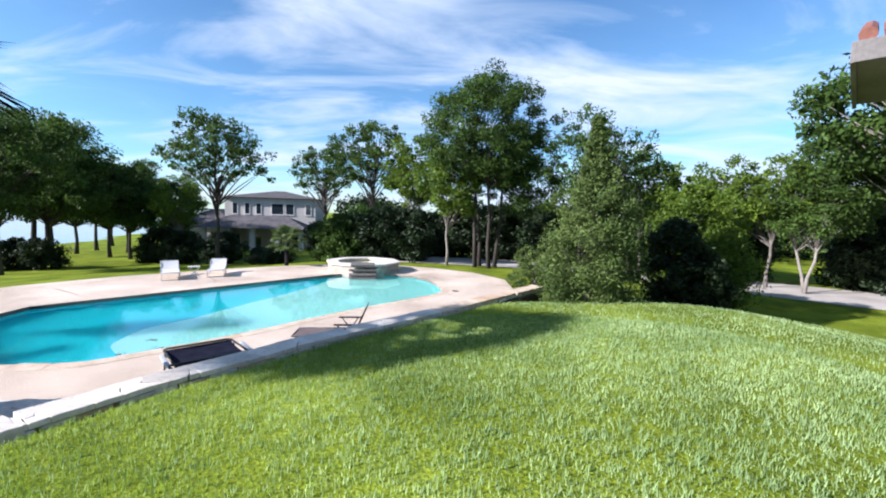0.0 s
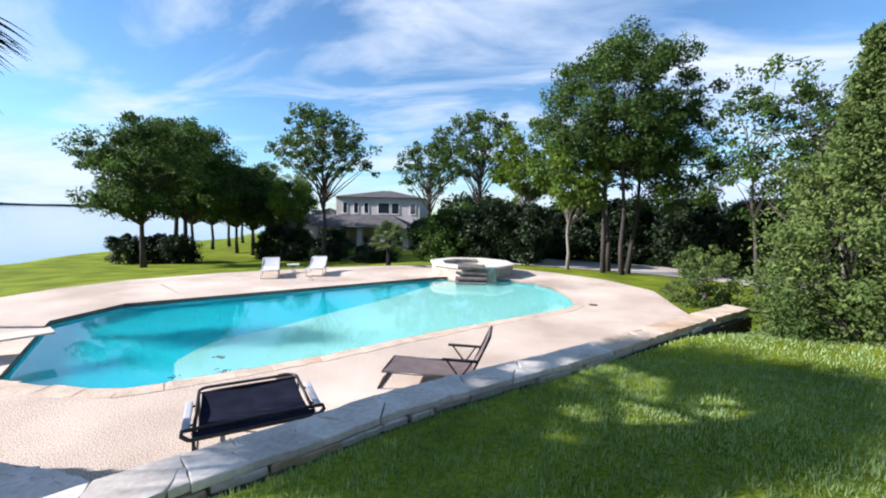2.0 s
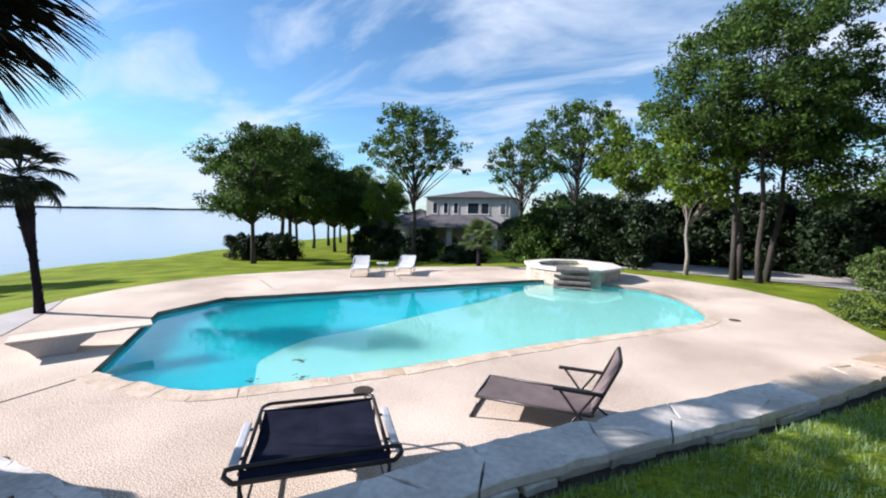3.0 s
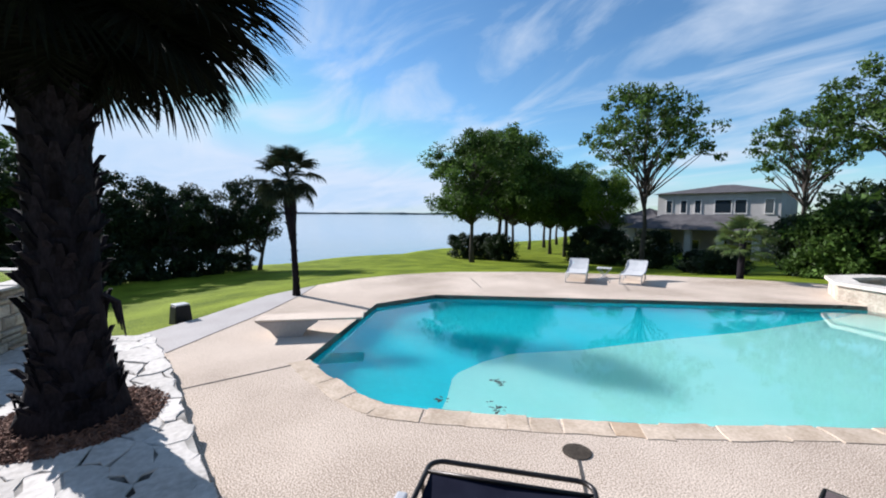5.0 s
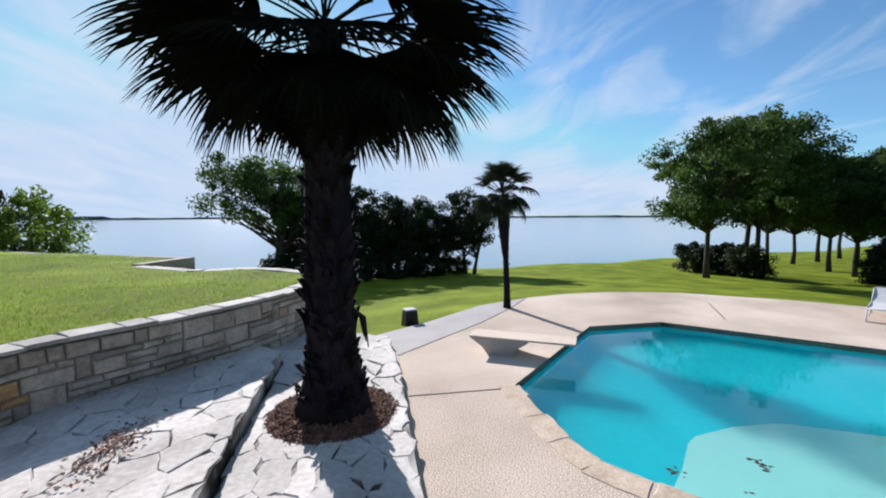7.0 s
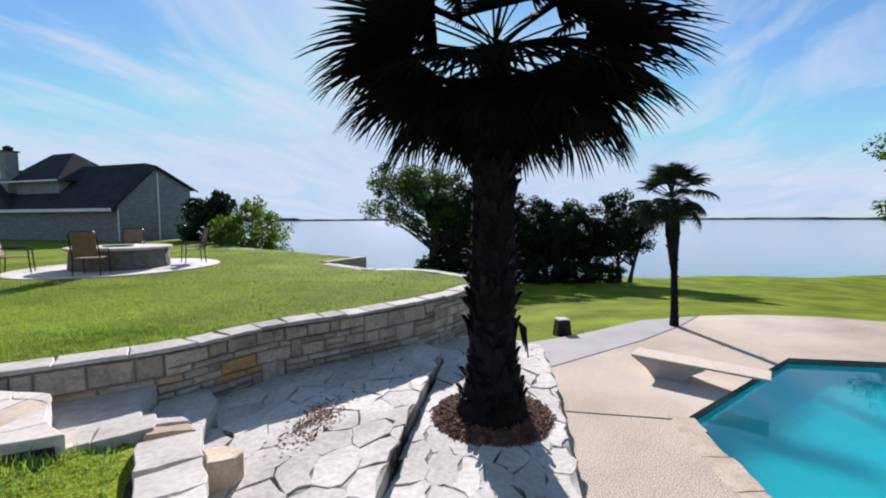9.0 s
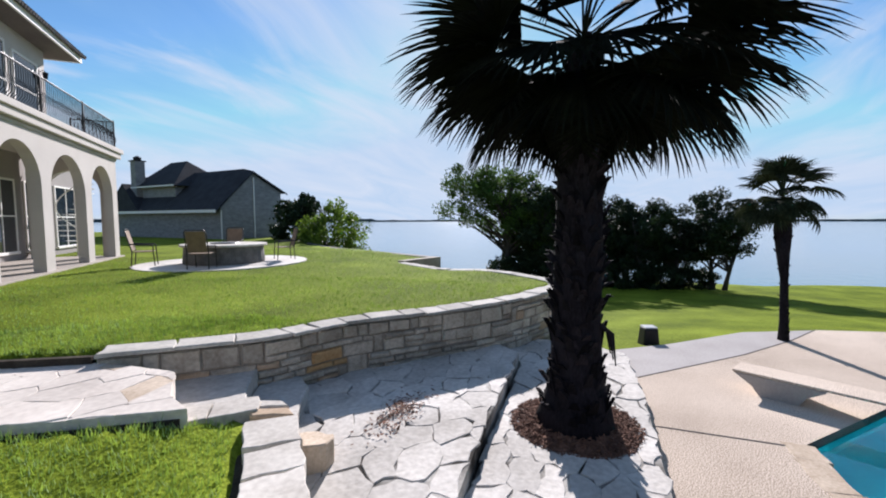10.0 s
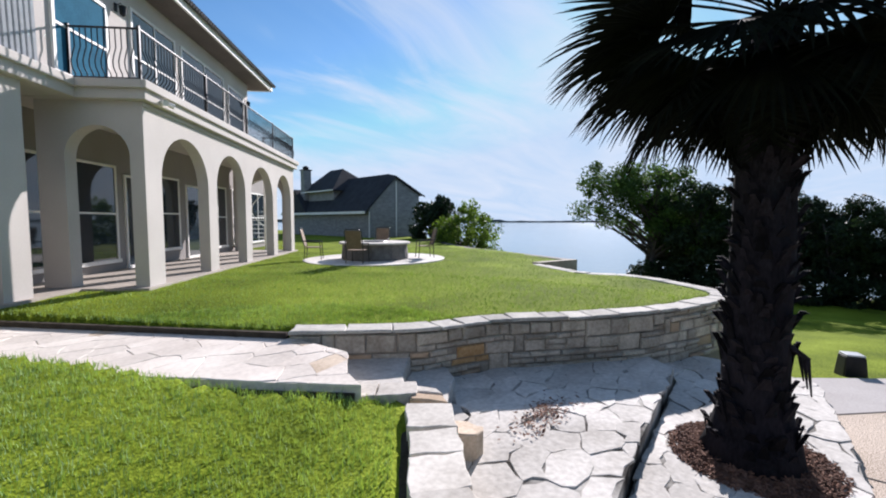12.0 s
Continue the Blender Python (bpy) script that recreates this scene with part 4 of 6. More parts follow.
again(oak, -27.8, 36.8, 110, 0.95)
light = put(broad_tree("light green tree with pale slender trunk", 71, 8.0, 0.095, 0.3, [(0, 0, 5.6, 2.0, 2.0, 2.0), (0.5, 0, 4.4, 1.8, 1.8, 1.3)], 80, 80, 0.12, 0.5, M_LEAFL, M_PALEBARK), 0.3, 25.6, 0, 0.95)
airy = put(broad_tree("tall airy tree with open crown behind the loungers", 51, 10.2, 0.135, 0.22, [(0, 0, 7.1, 3.1, 3.1, 1.9), (-0.8, 0.3, 8.6, 1.8, 1.8, 1.1), (2.1, 0, 6.0, 1.5, 1.5, 0.9), (-2.2, 0, 6.8, 1.4, 1.4, 1.1)], 150, 50, 0.105, 0.40, M_LEAF, M_BARK), -14.6, 26.9, 0, 1.06)
again(light, -21.5, 34.0, 200, 0.95)
again(airy, -11.0, 39.0, 140, 1.1)
again(airy, -6.4, 36.0, 250, 1.22)
big = put(broad_tree("very tall dense tree with several dark trunks", 61, 13.5, 0.125, 0.42, [(0, 0, 8.8, 3.9, 3.9, 3.6), (2.2, 0, 6.4, 2.6, 2.8, 2.6), (-2.4, 0.4, 7.4, 2.6, 2.8, 2.6), (3.2, 0, 8.6, 1.6, 1.6, 1.4), (0.4, 0, 11.2, 2.3, 2.3, 1.6), (3.1, 0.2, 5.0, 2.2, 2.2, 1.7)], 330, 200, 0.09, 0.66, M_LEAF, M_BARK, 4), 2.7, 25.5, 0, 0.94)
again(light, -2.2, 33.5, 120, 1.25)

again(light, 12.0, 25.0, 10, 1.0)
again(light, 15.5, 23.1, 70, 0.92)
again(light, 17.9, 22.6, 150, 0.95)
twin = put(broad_tree("twin-stemmed tree with pale leaning trunks", 81, 8.5, 0.095, 0.3, [(0, 0, 5.6, 3.0, 3.0, 2.2), (1.5, 0, 6.5, 2, 2, 1.6)], 120, 139, 0.10, 0.6, M_LEAF, M_PALEBARK, 2, 0.1), 18.6, 20.9, 0, 0.85)
again(twin, 20.2, 17.2, 100, 1.45)
again(twin, 21.5, 15.0, 160, 1.5)
again(twin, 24.0, 24.0, 220, 1.2)
thin = put(broad_tree("thin sparse tree with open bare branches beside the deck", 121, 9.5, 0.075, 0.3, [(0, 0, 6.4, 2.0, 2.0, 2.6), (0.4, 0, 3.6, 1.4, 1.4, 1.0)], 95, 46, 0.10, 0.40, M_LEAF, M_BARK, 2, 0.12), 7.2, 21.5)
again(thin, 10.2, 22.5, 140, 0.9)

cedar = put(shrub("pointed juniper with dense bluish green foliage and feathery top", 91, 1.3, 1.3, 4.85, 420, 130, 0.042, M_CEDAR, "juniper_tree", 1.0, 0.36), 4.1, 11.3, 0, 1.0)
darkc = put(shrub("dark upright evergreen beside the juniper", 95, 0.9, 0.9, 2.8, 160, 120, 0.07, M_LEAFD, "evergreen_bush", 0.0, 0.32), 7.1, 12.6, 0, 1.0)
again(darkc, 7.9, 12.2, 80, 0.72, 0.66)
put(shrub("bright yellow-green tall bush behind the juniper", 97, 1.5, 1.5, 4.3, 220, 140, 0.06, M_LEAFL, "tall_bush", 0.0, 0.4), 9.0, 14.7, 0, 1.05)
put(shrub("green shrub with small leaves at the deck corner", 99, 1.02, 1.02, 1.81, 110, 120, 0.042, M_CEDAR, "shrub", 0.0, 0.2), 3.95, 17.2, 0, 1.0)
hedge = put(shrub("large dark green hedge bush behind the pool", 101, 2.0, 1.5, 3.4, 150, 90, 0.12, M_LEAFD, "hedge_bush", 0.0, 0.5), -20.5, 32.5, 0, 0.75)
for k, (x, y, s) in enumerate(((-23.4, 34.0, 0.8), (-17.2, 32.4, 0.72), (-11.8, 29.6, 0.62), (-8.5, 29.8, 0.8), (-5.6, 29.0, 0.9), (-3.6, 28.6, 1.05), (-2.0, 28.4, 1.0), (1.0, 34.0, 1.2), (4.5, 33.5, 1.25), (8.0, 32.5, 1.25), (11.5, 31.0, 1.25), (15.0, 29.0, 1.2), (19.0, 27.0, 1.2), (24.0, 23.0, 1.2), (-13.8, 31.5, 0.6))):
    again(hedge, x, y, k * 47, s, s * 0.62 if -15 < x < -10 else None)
hl = put(shrub("mid-green leafy hedge bush behind the pool", 103, 1.7, 1.4, 3.2, 130, 90, 0.12, M_LEAF, "hedge_bush", 0.0, 0.5), -7.0, 28.4, 0, 0.95)
again(hl, -4.4, 31.5, 60, 1.2)
again(hl, 11.0, 17.5, 100, 0.9)
ball = put(shrub("round clipped dark bush on the lake lawn", 105, 1.25, 1.25, 2.1, 90, 90, 0.09, M_LEAFD, "round_bush", 0.0, 0.36), -31.1, 27.3)
again(ball, -29.2, 28.4, 40, 1.0); again(ball, -27.3, 28.2, 90, 1.0)

# lakeside grove behind the palm
grove = put(broad_tree("leaning lakeside tree with dark spreading crown", 111, 9.2, 0.2, 0.2, [(0, 0, 5.0, 2.6, 3.0, 2.2), (-0.6, -2.6, 6.6, 1.8, 1.8, 1.1), (0, 2.0, 3.8, 2.2, 2.2, 1.8), (0, -3.4, 5.0, 1.0, 1.3, 0.9)], 130, 147, 0.10, 0.6, M_LEAF, M_BARK, 2, 0.08), -30.5, -2.3, 0, 1.1)
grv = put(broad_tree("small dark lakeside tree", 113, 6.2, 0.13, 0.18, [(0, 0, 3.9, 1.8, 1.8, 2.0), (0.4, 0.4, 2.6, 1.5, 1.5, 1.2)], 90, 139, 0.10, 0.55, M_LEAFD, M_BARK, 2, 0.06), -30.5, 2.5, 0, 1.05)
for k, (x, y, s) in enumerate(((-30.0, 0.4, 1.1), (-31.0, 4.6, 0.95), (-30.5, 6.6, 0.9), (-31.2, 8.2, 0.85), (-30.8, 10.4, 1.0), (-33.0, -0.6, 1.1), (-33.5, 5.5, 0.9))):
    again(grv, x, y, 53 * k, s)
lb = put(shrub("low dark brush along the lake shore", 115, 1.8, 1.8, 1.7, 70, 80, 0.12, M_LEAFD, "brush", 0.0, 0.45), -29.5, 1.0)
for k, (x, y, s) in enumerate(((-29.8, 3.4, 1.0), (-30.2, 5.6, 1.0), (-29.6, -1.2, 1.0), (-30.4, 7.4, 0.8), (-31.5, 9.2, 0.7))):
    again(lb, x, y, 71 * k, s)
put(shrub("light green bush on the shore by the brick house", 117, 1.6, 1.6, 3.3, 120, 60, 0.09, M_LEAFL, "bush", 0.0, 0.42), -26.2, -13.2, 0, 1.45, 1.62)
db = put(shrub("dark low bush on the shore", 119, 1.4, 1.4, 1.9, 70, 80, 0.12, M_LEAFD, "bush", 0.0, 0.42), -27.0, -15.9, 0, 1.4, 1.75)
again(db, -30.5, -19.4, 60, 0.9, 1.6); again(db, -28.4, -18.0, 120, 1.4, 1.65)

# far woods closing the north and the east
r = np.random.RandomState(17)
pts, sp = [], []
for k in range(1500):
    a = radians(-15.5 + 128 * r.rand())
    d = 46 + 22 * r.rand()
    x, y = math.sin(a) * d, 6 + math.cos(a) * d
    h = 4.5 + 3.5 * noise.noise((a * 7, 0.3, 0)) + 1.5
    pts.append((x, y, -2.4 + h * r.rand() ** 0.8)); sp.append(1.0 + 0.8 * r.rand())
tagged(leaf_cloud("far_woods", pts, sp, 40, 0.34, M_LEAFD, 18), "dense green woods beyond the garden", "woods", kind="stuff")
pts = [(p[0] * 0.93, p[1] * 0.93, p[2] * 0.8) for p in pts[::3]]
tagged(leaf_cloud("far_woods", pts, 1.3, 40, 0.3, M_LEAF, 19), "mid-green edge of the woods", "woods", kind="stuff")

# gravel drive behind the trees
drive = []
for x, y in ((-4, 30.0), (6, 29.0), (14, 24.5), (24, 18), (40, 11)):
    drive.append((x, y))
Ld = Line(smooth_line(drive, 0.6))
gv, gf = [], []
for i in range(61):
    s = Ld.len * i / 60
    for o in (-3.4, -1.1, 1.1, 3.4):
        p = Ld.off(s, o); gv.append((p[0], p[1], ground_at(p[0], p[1]) + 0.03))
for i in range(60):
    for k in range(3):
        b = 4 * i + k
        gf.append((b, b + 4, b + 5, b + 1))
tagged(link_mesh("road", gv, gf, M_GRAVEL), "pale gravel drive beyond the trees", "drive", kind="structure")
# ---------------------------------------------------------------- main house
def sub(parent):
    """Starts a new small mesh part list bound to a parent."""
    def make(name, build, mat, label="", smooth=False):
        bm = bmesh.new()
        build(bm)
        return part(name, bm, mat, parent, label, smooth)
    return make


def arcade(x0, x1, height, openings, thick, axis="x", at=0.0):
    """A wall with round-headed openings. openings: left, right, spring height."""
    out = [(x0, 0.0)]
    for a, b, s in openings:
        c, rad = (a + b) / 2, (b - a) / 2
        out.append((a, 0.0))
        out += [(c - rad * math.cos(t), s + rad * math.sin(t)) for t in np.linspace(0, math.pi, 19)]
        out.append((b, 0.0))
    out += [(x1, 0.0), (x1, height), (x0, height)]
    bm = bmesh.new()
    rows = []
    for k in (0, 1):
        rows.append([bm.verts.new((p, at + thick * k, z) if axis == "x" else (at + thick * k, p, z)) for p, z in out])
    bm.faces.new(rows[0]); bm.faces.new(rows[1][::-1])
    n = len(out)
    for i in range(n):
        bm.faces.new((rows[0][i], rows[1][i], rows[1][(i + 1) % n], rows[0][(i + 1) % n]))
    return bm


def window(parent, u0, u1, z0, z1, v, rails=1, mullions=0, glass=None, name="window", label="white-framed window"):
    """A framed window on a wall whose face is at v (the outside is towards smaller v)."""
    fr = bmesh.new()
    w = 0.07
    box(fr, u0, u1, v - 0.05, v + 0.02, z1 - w, z1, 0.006)
    box(fr, u0 - 0.03, u1 + 0.03, v - 0.08, v + 0.02, z0 - 0.03, z0 + w, 0.006)
    box(fr, u0, u0 + w, v - 0.05, v + 0.02, z0 + w, z1 - w, 0.006)
    box(fr, u1 - w, u1, v - 0.05, v + 0.02, z0 + w, z1 - w, 0.006)
    win = part(name, fr, M_TRIM, parent, label)
    g = bmesh.new()
    box(g, u0 + w, u1 - w, v - 0.025, v - 0.012, z0 + w, z1 - w)
    part("pane", g, glass or M_GLASS, win, "dark reflecting pane")
    b = bmesh.new()
    for k in range(rails):
        z = z0 + (z1 - z0) * (k + 1) / (rails + 1)
        box(b, u0 + w, u1 - w, v - 0.045, v - 0.03, z - 0.025, z + 0.025)
    for k in range(mullions):
        u = u0 + (u1 - u0) * (k + 1) / (mullions + 1)
        box(b, u - 0.025, u + 0.025, v - 0.044, v - 0.029, z0 + w, z1 - w)
    if rails or mullions:
        part("glazing_bar", b, M_TRIM, win)
    return win


HOUSE = (-5.1, -5.4, 1.12)
house = tagged(new("house"), "cream stucco two-storey house with arched porch and balcony", "house")
house.matrix_basis = pose(*HOUSE, 0, 0, math.degrees(math.atan2(-0.714, -0.70)))
S = 3.85      # underside of the balcony
arc = part("porch_arcade", arcade(-0.15, 10.9, S, [(0.42, 2.55, 2.33), (3.05, 5.1, 2.37), (5.6, 7.9, 2.25), (8.4, 10.4, 2.4)], 0.28), M_STUCCO, house)
part("side_arcade", arcade(0.28, 2.05, S, [(0.283, 1.53, 2.74)], 0.30, "y", -0.148), M_STUCCO, house)
part("end_arcade", arcade(0.28, 2.6, S, [(0.45, 2.1, 2.5)], 0.30, "y", 10.598), M_STUCCO, house)
part("wing_arcade", arcade(-5.2, -1.3, S, [(-4.7, -3.9, 2.9), (-3.5, -1.85, 2.5)], 0.30, "x", 1.3), M_STUCCO, house)
bm = bmesh.new()
box(bm, -0.32, 11.05, -0.16, 2.9, S, S + 0.36, 0.02)
part("balcony_slab", bm, M_STUCCO, house)
bm = bmesh.new()
box(bm, -5.2, -0.33, 1.14, 2.9, S + 0.003, S + 0.363, 0.02)
part("wing_slab", bm, M_STUCCO, house)
bm = bmesh.new()
box(bm, -0.40, 11.12, -0.23, -0.158, S + 0.20, S + 0.37, 0.02)
box(bm, -0.40, -0.322, -0.158, 1.13, S + 0.20, S + 0.37, 0.02)
box(bm, -5.2, -0.41, 1.07, 1.138, S + 0.20, S + 0.372, 0.02)
part("cornice", bm, M_STUCCO, house)
bm = bmesh.new()
box(bm, -0.18, 10.93, -0.03, -0.002, S - 0.10, S - 0.02, 0.01)
part("moulding", bm, M_STUCCO, house)
bm = bmesh.new()
box(bm, -0.35, 11.1, -0.1, 2.75, -0.35, 0.055, 0.01)
box(bm, -5.2, -0.354, 1.2, 2.75, -0.35, 0.055, 0.01)
part("porch_floor", bm, M_FLOORW, house)
# wall behind the arches, its shade painted in
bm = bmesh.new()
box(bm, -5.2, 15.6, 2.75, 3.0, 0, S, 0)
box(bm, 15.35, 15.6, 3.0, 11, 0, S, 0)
part("lower_wall", bm, M_PORCH, house, "porch wall stucco darkened for the shade under the balcony")
bm = bmesh.new()
box(bm, -5.2, 9.2, 1.35, 1.6, S + 0.365, 7.1, 0)
box(bm, 8.95, 9.2, 1.6, 11, S + 0.365, 7.1, 0)
part("upper_wall", bm, M_STUCCO, house)
bm = bmesh.new()
box(bm, -5.45, -5.21, 1.3, 11, 0, 7.1, 0)
box(bm, -5.2, 15.3, 10.8, 11.0, 0, 7.1, 0)
part("rear_wall", bm, M_STUCCO, house)
for u0, u1, z0, z1, rl, ml in ((-4.9, -4.0, 0.5, 2.6, 1, 0), (-3.0, -1.9, 0.5, 2.6, 1, 0), (0.3, 3.12, 0.3, 2.95, 1, 1), (5.2, 6.3, 0.45, 2.9, 1, 0), (8.4, 10.1, 0.3, 2.9, 1, 1), (10.7, 12.4, 0.3, 2.9, 1, 1), (13.0, 15.0, 0.3, 2.9, 1, 1)):
    window(house, u0, u1, z0, z1, 2.75, rl, ml)
door = window(house, 6.75, 7.75, 0.06, 2.75, 2.75, 0, 0, None, "porch_door", "white-framed glazed porch door")
door2 = window(house, 3.45, 4.6, 0.06, 2.75, 2.75, 0, 1, None, "porch_door", "white-framed glazed double porch door")
for u0, u1, z0, z1, ml in ((4.0, 6.85, S + 0.45, 6.6, 1), (7.2, 8.65, S + 0.6, 6.5, 0), (1.75, 3.7, S + 0.45, 6.6, 1), (-4.6, -3.4, S + 0.75, 6.4, 0)):
    window(house, u0, u1, z0, z1, 1.35, 1, ml)
window(house, -0.55, 0.95, S + 0.4, 6.2, 1.35, 1, 0, M_BLUE, "balcony_door", "balcony door with blue curtain")
# eaves and tiled roof
bm = bmesh.new()
box(bm, -5.7, 9.9, 0.62, 11.6, 7.1, 7.22, 0.01)
part("soffit", bm, M_SOFFIT, house, "brown timber soffit")
bm = bmesh.new()
box(bm, -5.7, 9.95, 0.55, 0.62, 7.08, 7.30, 0.012)
box(bm, 9.9, 9.97, 0.62, 11.6, 7.08, 7.30, 0.012)
part("fascia", bm, M_TRIM, house)
v = [(-5.7, 0.5, 7.28), (10.0, 0.5, 7.28), (10.0, 11.6, 7.28), (-5.7, 11.6, 7.28), (-5.7, 6, 9.6), (5.5, 6, 9.6)]
part_roof = link_mesh("roof", v, [(0, 1, 5, 4), (1, 2, 5), (2, 3, 4, 5)], M_ROOFG, house)
bm = bmesh.new()
for k in range(86):
    u = -2.0 + k * 0.14
    tube(bm, [(u, 0.42, 7.28), (u, 1.5, 7.75)], 0.062, 6)
part("eave_tile", bm, M_ROOFG, house, "row of grey barrel tiles")
bm = bmesh.new()
for u in np.arange(-1.72, -0.95, 0.11):
    tube(bm, [(u, 1.24, S + 0.4), (u + 0.01, 1.27, 5.4), (u, 1.24, 7.0)], 0.05, 6)
part("side_curtain", bm, M_GREYARM, house, "grey pleated curtain")
# railing
def baluster_mesh():
    bm = bmesh.new()
    pts = [(0, 0, 0.06), (0, -0.01, 0.14), (0, -0.085, 0.24), (0, -0.10, 0.36), (0, -0.05, 0.52), (0, 0.005, 0.66), (0, 0.0, 0.84), (0, 0.0, 1.02)]
    tube(bm, pts, 0.0115, 5)
    me = bpy.data.meshes.new("baluster"); bm.to_mesh(me); bm.free(); me.materials.append(M_IRON)
    return me

rail = tagged(new("balcony_railing"), "black wrought-iron balcony railing with bellied balusters", "railing")
rail.matrix_basis = house.matrix_basis @ Matrix.Translation((0, 0, S + 0.362))
bal = baluster_mesh()
runs = [((-0.2, -0.02), (10.85, -0.02)), ((-0.2, -0.02), (-0.2, 1.3)), ((10.85, -0.02), (10.85, 1.3))]
for (x0, y0), (x1, y1) in runs:
    L = math.hypot(x1 - x0, y1 - y0)
    a = math.atan2(y1 - y0, x1 - x0)
    m = Matrix.Translation((x0, y0, 0)) @ Euler((0, 0, a)).to_matrix().to_4x4()
    for z, name in ((1.03, "top_rail"), (0.055, "bottom_rail")):
        bm = bmesh.new(); box(bm, -0.01, L + 0.01, -0.022, 0.022, z, z + 0.03, 0.005, m); part(name, bm, M_IRON, rail)
    flip = -1 if (x0, x1) == (-0.2, -0.2) else 1
    for k in range(1, int(L / 0.11)):
        ob = new("baluster", bal); ob.parent = rail
        ob.matrix_basis = m @ Matrix.Translation((k * 0.11, 0, 0)) @ Matrix.Diagonal((1, -1 if flip < 0 else 1, 1, 1))
for x, y in ((-0.2, -0.02), (2.55, -0.02), (5.3, -0.02), (8.0, -0.02), (10.85, -0.02), (-0.2, 1.3), (10.85, 1.3)):
    bm = bmesh.new(); box(bm, x - 0.025, x + 0.025, y - 0.025, y + 0.025, 0.0, 1.10, 0.006); part("post", bm, M_IRON, rail)


def wall_lantern(u, v, z):
    t = tagged(new("wall_lantern"), "black iron lantern mounted on the stucco house wall", "lantern")
    t.matrix_basis = house.matrix_basis @ Matrix.Translation((u, v, z))
    mk = sub(t)
    mk("bracket", lambda bm: (box(bm, -0.05, 0.05, -0.02, 0.0, -0.1, 0.1, 0.01), tube(bm, [(0, -0.02, 0.05), (0, -0.12, 0.1), (0, -0.16, 0.05)], 0.01, 6)), M_IRON)
    mk("lamp_body", lambda bm: tube(bm, [(0, -0.16, 0.05), (0, -0.16, 0.02), (0, -0.16, -0.16), (0, -0.16, -0.2)], [0.03, 0.085, 0.06, 0.02], 8), M_IRON)
    return t

wall_lantern(1.3, 1.35, 6.35)
wall_lantern(8.85, 1.35, 6.3)
t = tagged(new("security_light"), "white twin floodlight on the balcony edge", "floodlight")
t.matrix_basis = house.matrix_basis @ Matrix.Translation((0.25, -0.16, S + 0.08))
mk = sub(t)
mk("base", lambda bm: tube(bm, [(0, 0, 0), (0, -0.05, 0)], 0.06, 12), M_TRIM)
for s in (-1, 1):
    mk("lamp_head", lambda bm: tube(bm, [(0.03 * s, -0.05, 0), (0.09 * s, -0.10, -0.01), (0.15 * s, -0.17, -0.04)], [0.02, 0.05, 0.06], 10), M_TRIM)

# spiral stair at the end of the balcony
t = tagged(new("spiral_stair"), "white metal spiral stair at the end of the balcony", "spiral stair")
t.matrix_basis = house.matrix_basis @ Matrix.Translation((11.75, 1.6, 0))
mk = sub(t)
mk("centre_post", lambda bm: tube(bm, [(0, 0, 0), (0, 0, 5.2)], 0.05, 10), M_TRIM)
mk("handrail", lambda bm: tube(bm, [(0.6 * math.cos(k * 0.22), 0.6 * math.sin(k * 0.22), 0.95 + k * 0.115) for k in range(36)], 0.022, 6), M_TRIM)
for k in range(18):
    a = k * 24.0
    st = mk("tread", lambda bm: box(bm, 0.03, 0.6, -0.11, 0.11, -0.03, 0.0, 0.005), M_TRIM)
    st.matrix_basis = pose(0, 0, 0.22 + k * 0.21, 0, 0, a)

# roof corner of the garden wing
wing = tagged(new("garden_wing"), "cream stucco garden wing with clay-tiled overhanging roof", "building")
EV = [(5.5, 5.8), (7.7, 8.0), (13.0, 2.8), (10.8, 0.6)]
# soffit and fascia both carry the painted eave shade
part("soffit", prism(EV, 5.16, 5.22), M_FASCIA, wing)
bm = bmesh.new()
for a, b in ((EV[3], EV[0]), (EV[0], EV[1])):
    d = Vector(b) - Vector(a)
    box(bm, 0, d.length, -0.03, 0.03, 5.08, 5.36, 0.01, pose(a[0], a[1], 0, 0, 0, math.degrees(math.atan2(d.y, d.x))))
part("fascia", bm, M_FASCIA, wing)
bm = bmesh.new()
d = (Vector(EV[3]) - Vector(EV[0])).normalized(); e = (Vector(EV[1]) - Vector(EV[0])).normalized()
for k in range(30):
    p = Vector(EV[0]) + d * (0.12 + k * 0.24)
    tube(bm, [(p.x + e.x * 0.0, p.y + e.y * 0.0, 5.42), (p.x + e.x * 1.5, p.y + e.y * 1.5, 6.0)], 0.10, 8)
part("roof_tile", bm, M_CLAY, wing, "clay barrel tiles")
part("roof_deck", prism(EV, 5.23, 5.34), M_CLAY, wing)
bm = bmesh.new()
box(bm, 1.2, 1.35, 0.7, 3.1, 5.0, 5.15, 0.01, pose(EV[0][0], EV[0][1], 0, 0, 0, -45))
part("beam", bm, M_BARK, wing, "dark timber beam")
WL = [(7.3, 5.75), (7.75, 6.2), (12.0, 2.0), (11.55, 1.55)]
part("wall", prism(WL, 0.2, 5.15), M_STUCCO, wing)

# ---------------------------------------------------------------- brick neighbour house
brick_house = tagged(new("brick_house"), "grey brick neighbour house with charcoal shingle roof", "house")
brick_house.matrix_basis = Matrix(((-1.0, -0.07, 0, -25.2), (0.07, -1.0, 0, -23.0), (0, 0, 1, 0.6), (0, 0, 0, 1)))
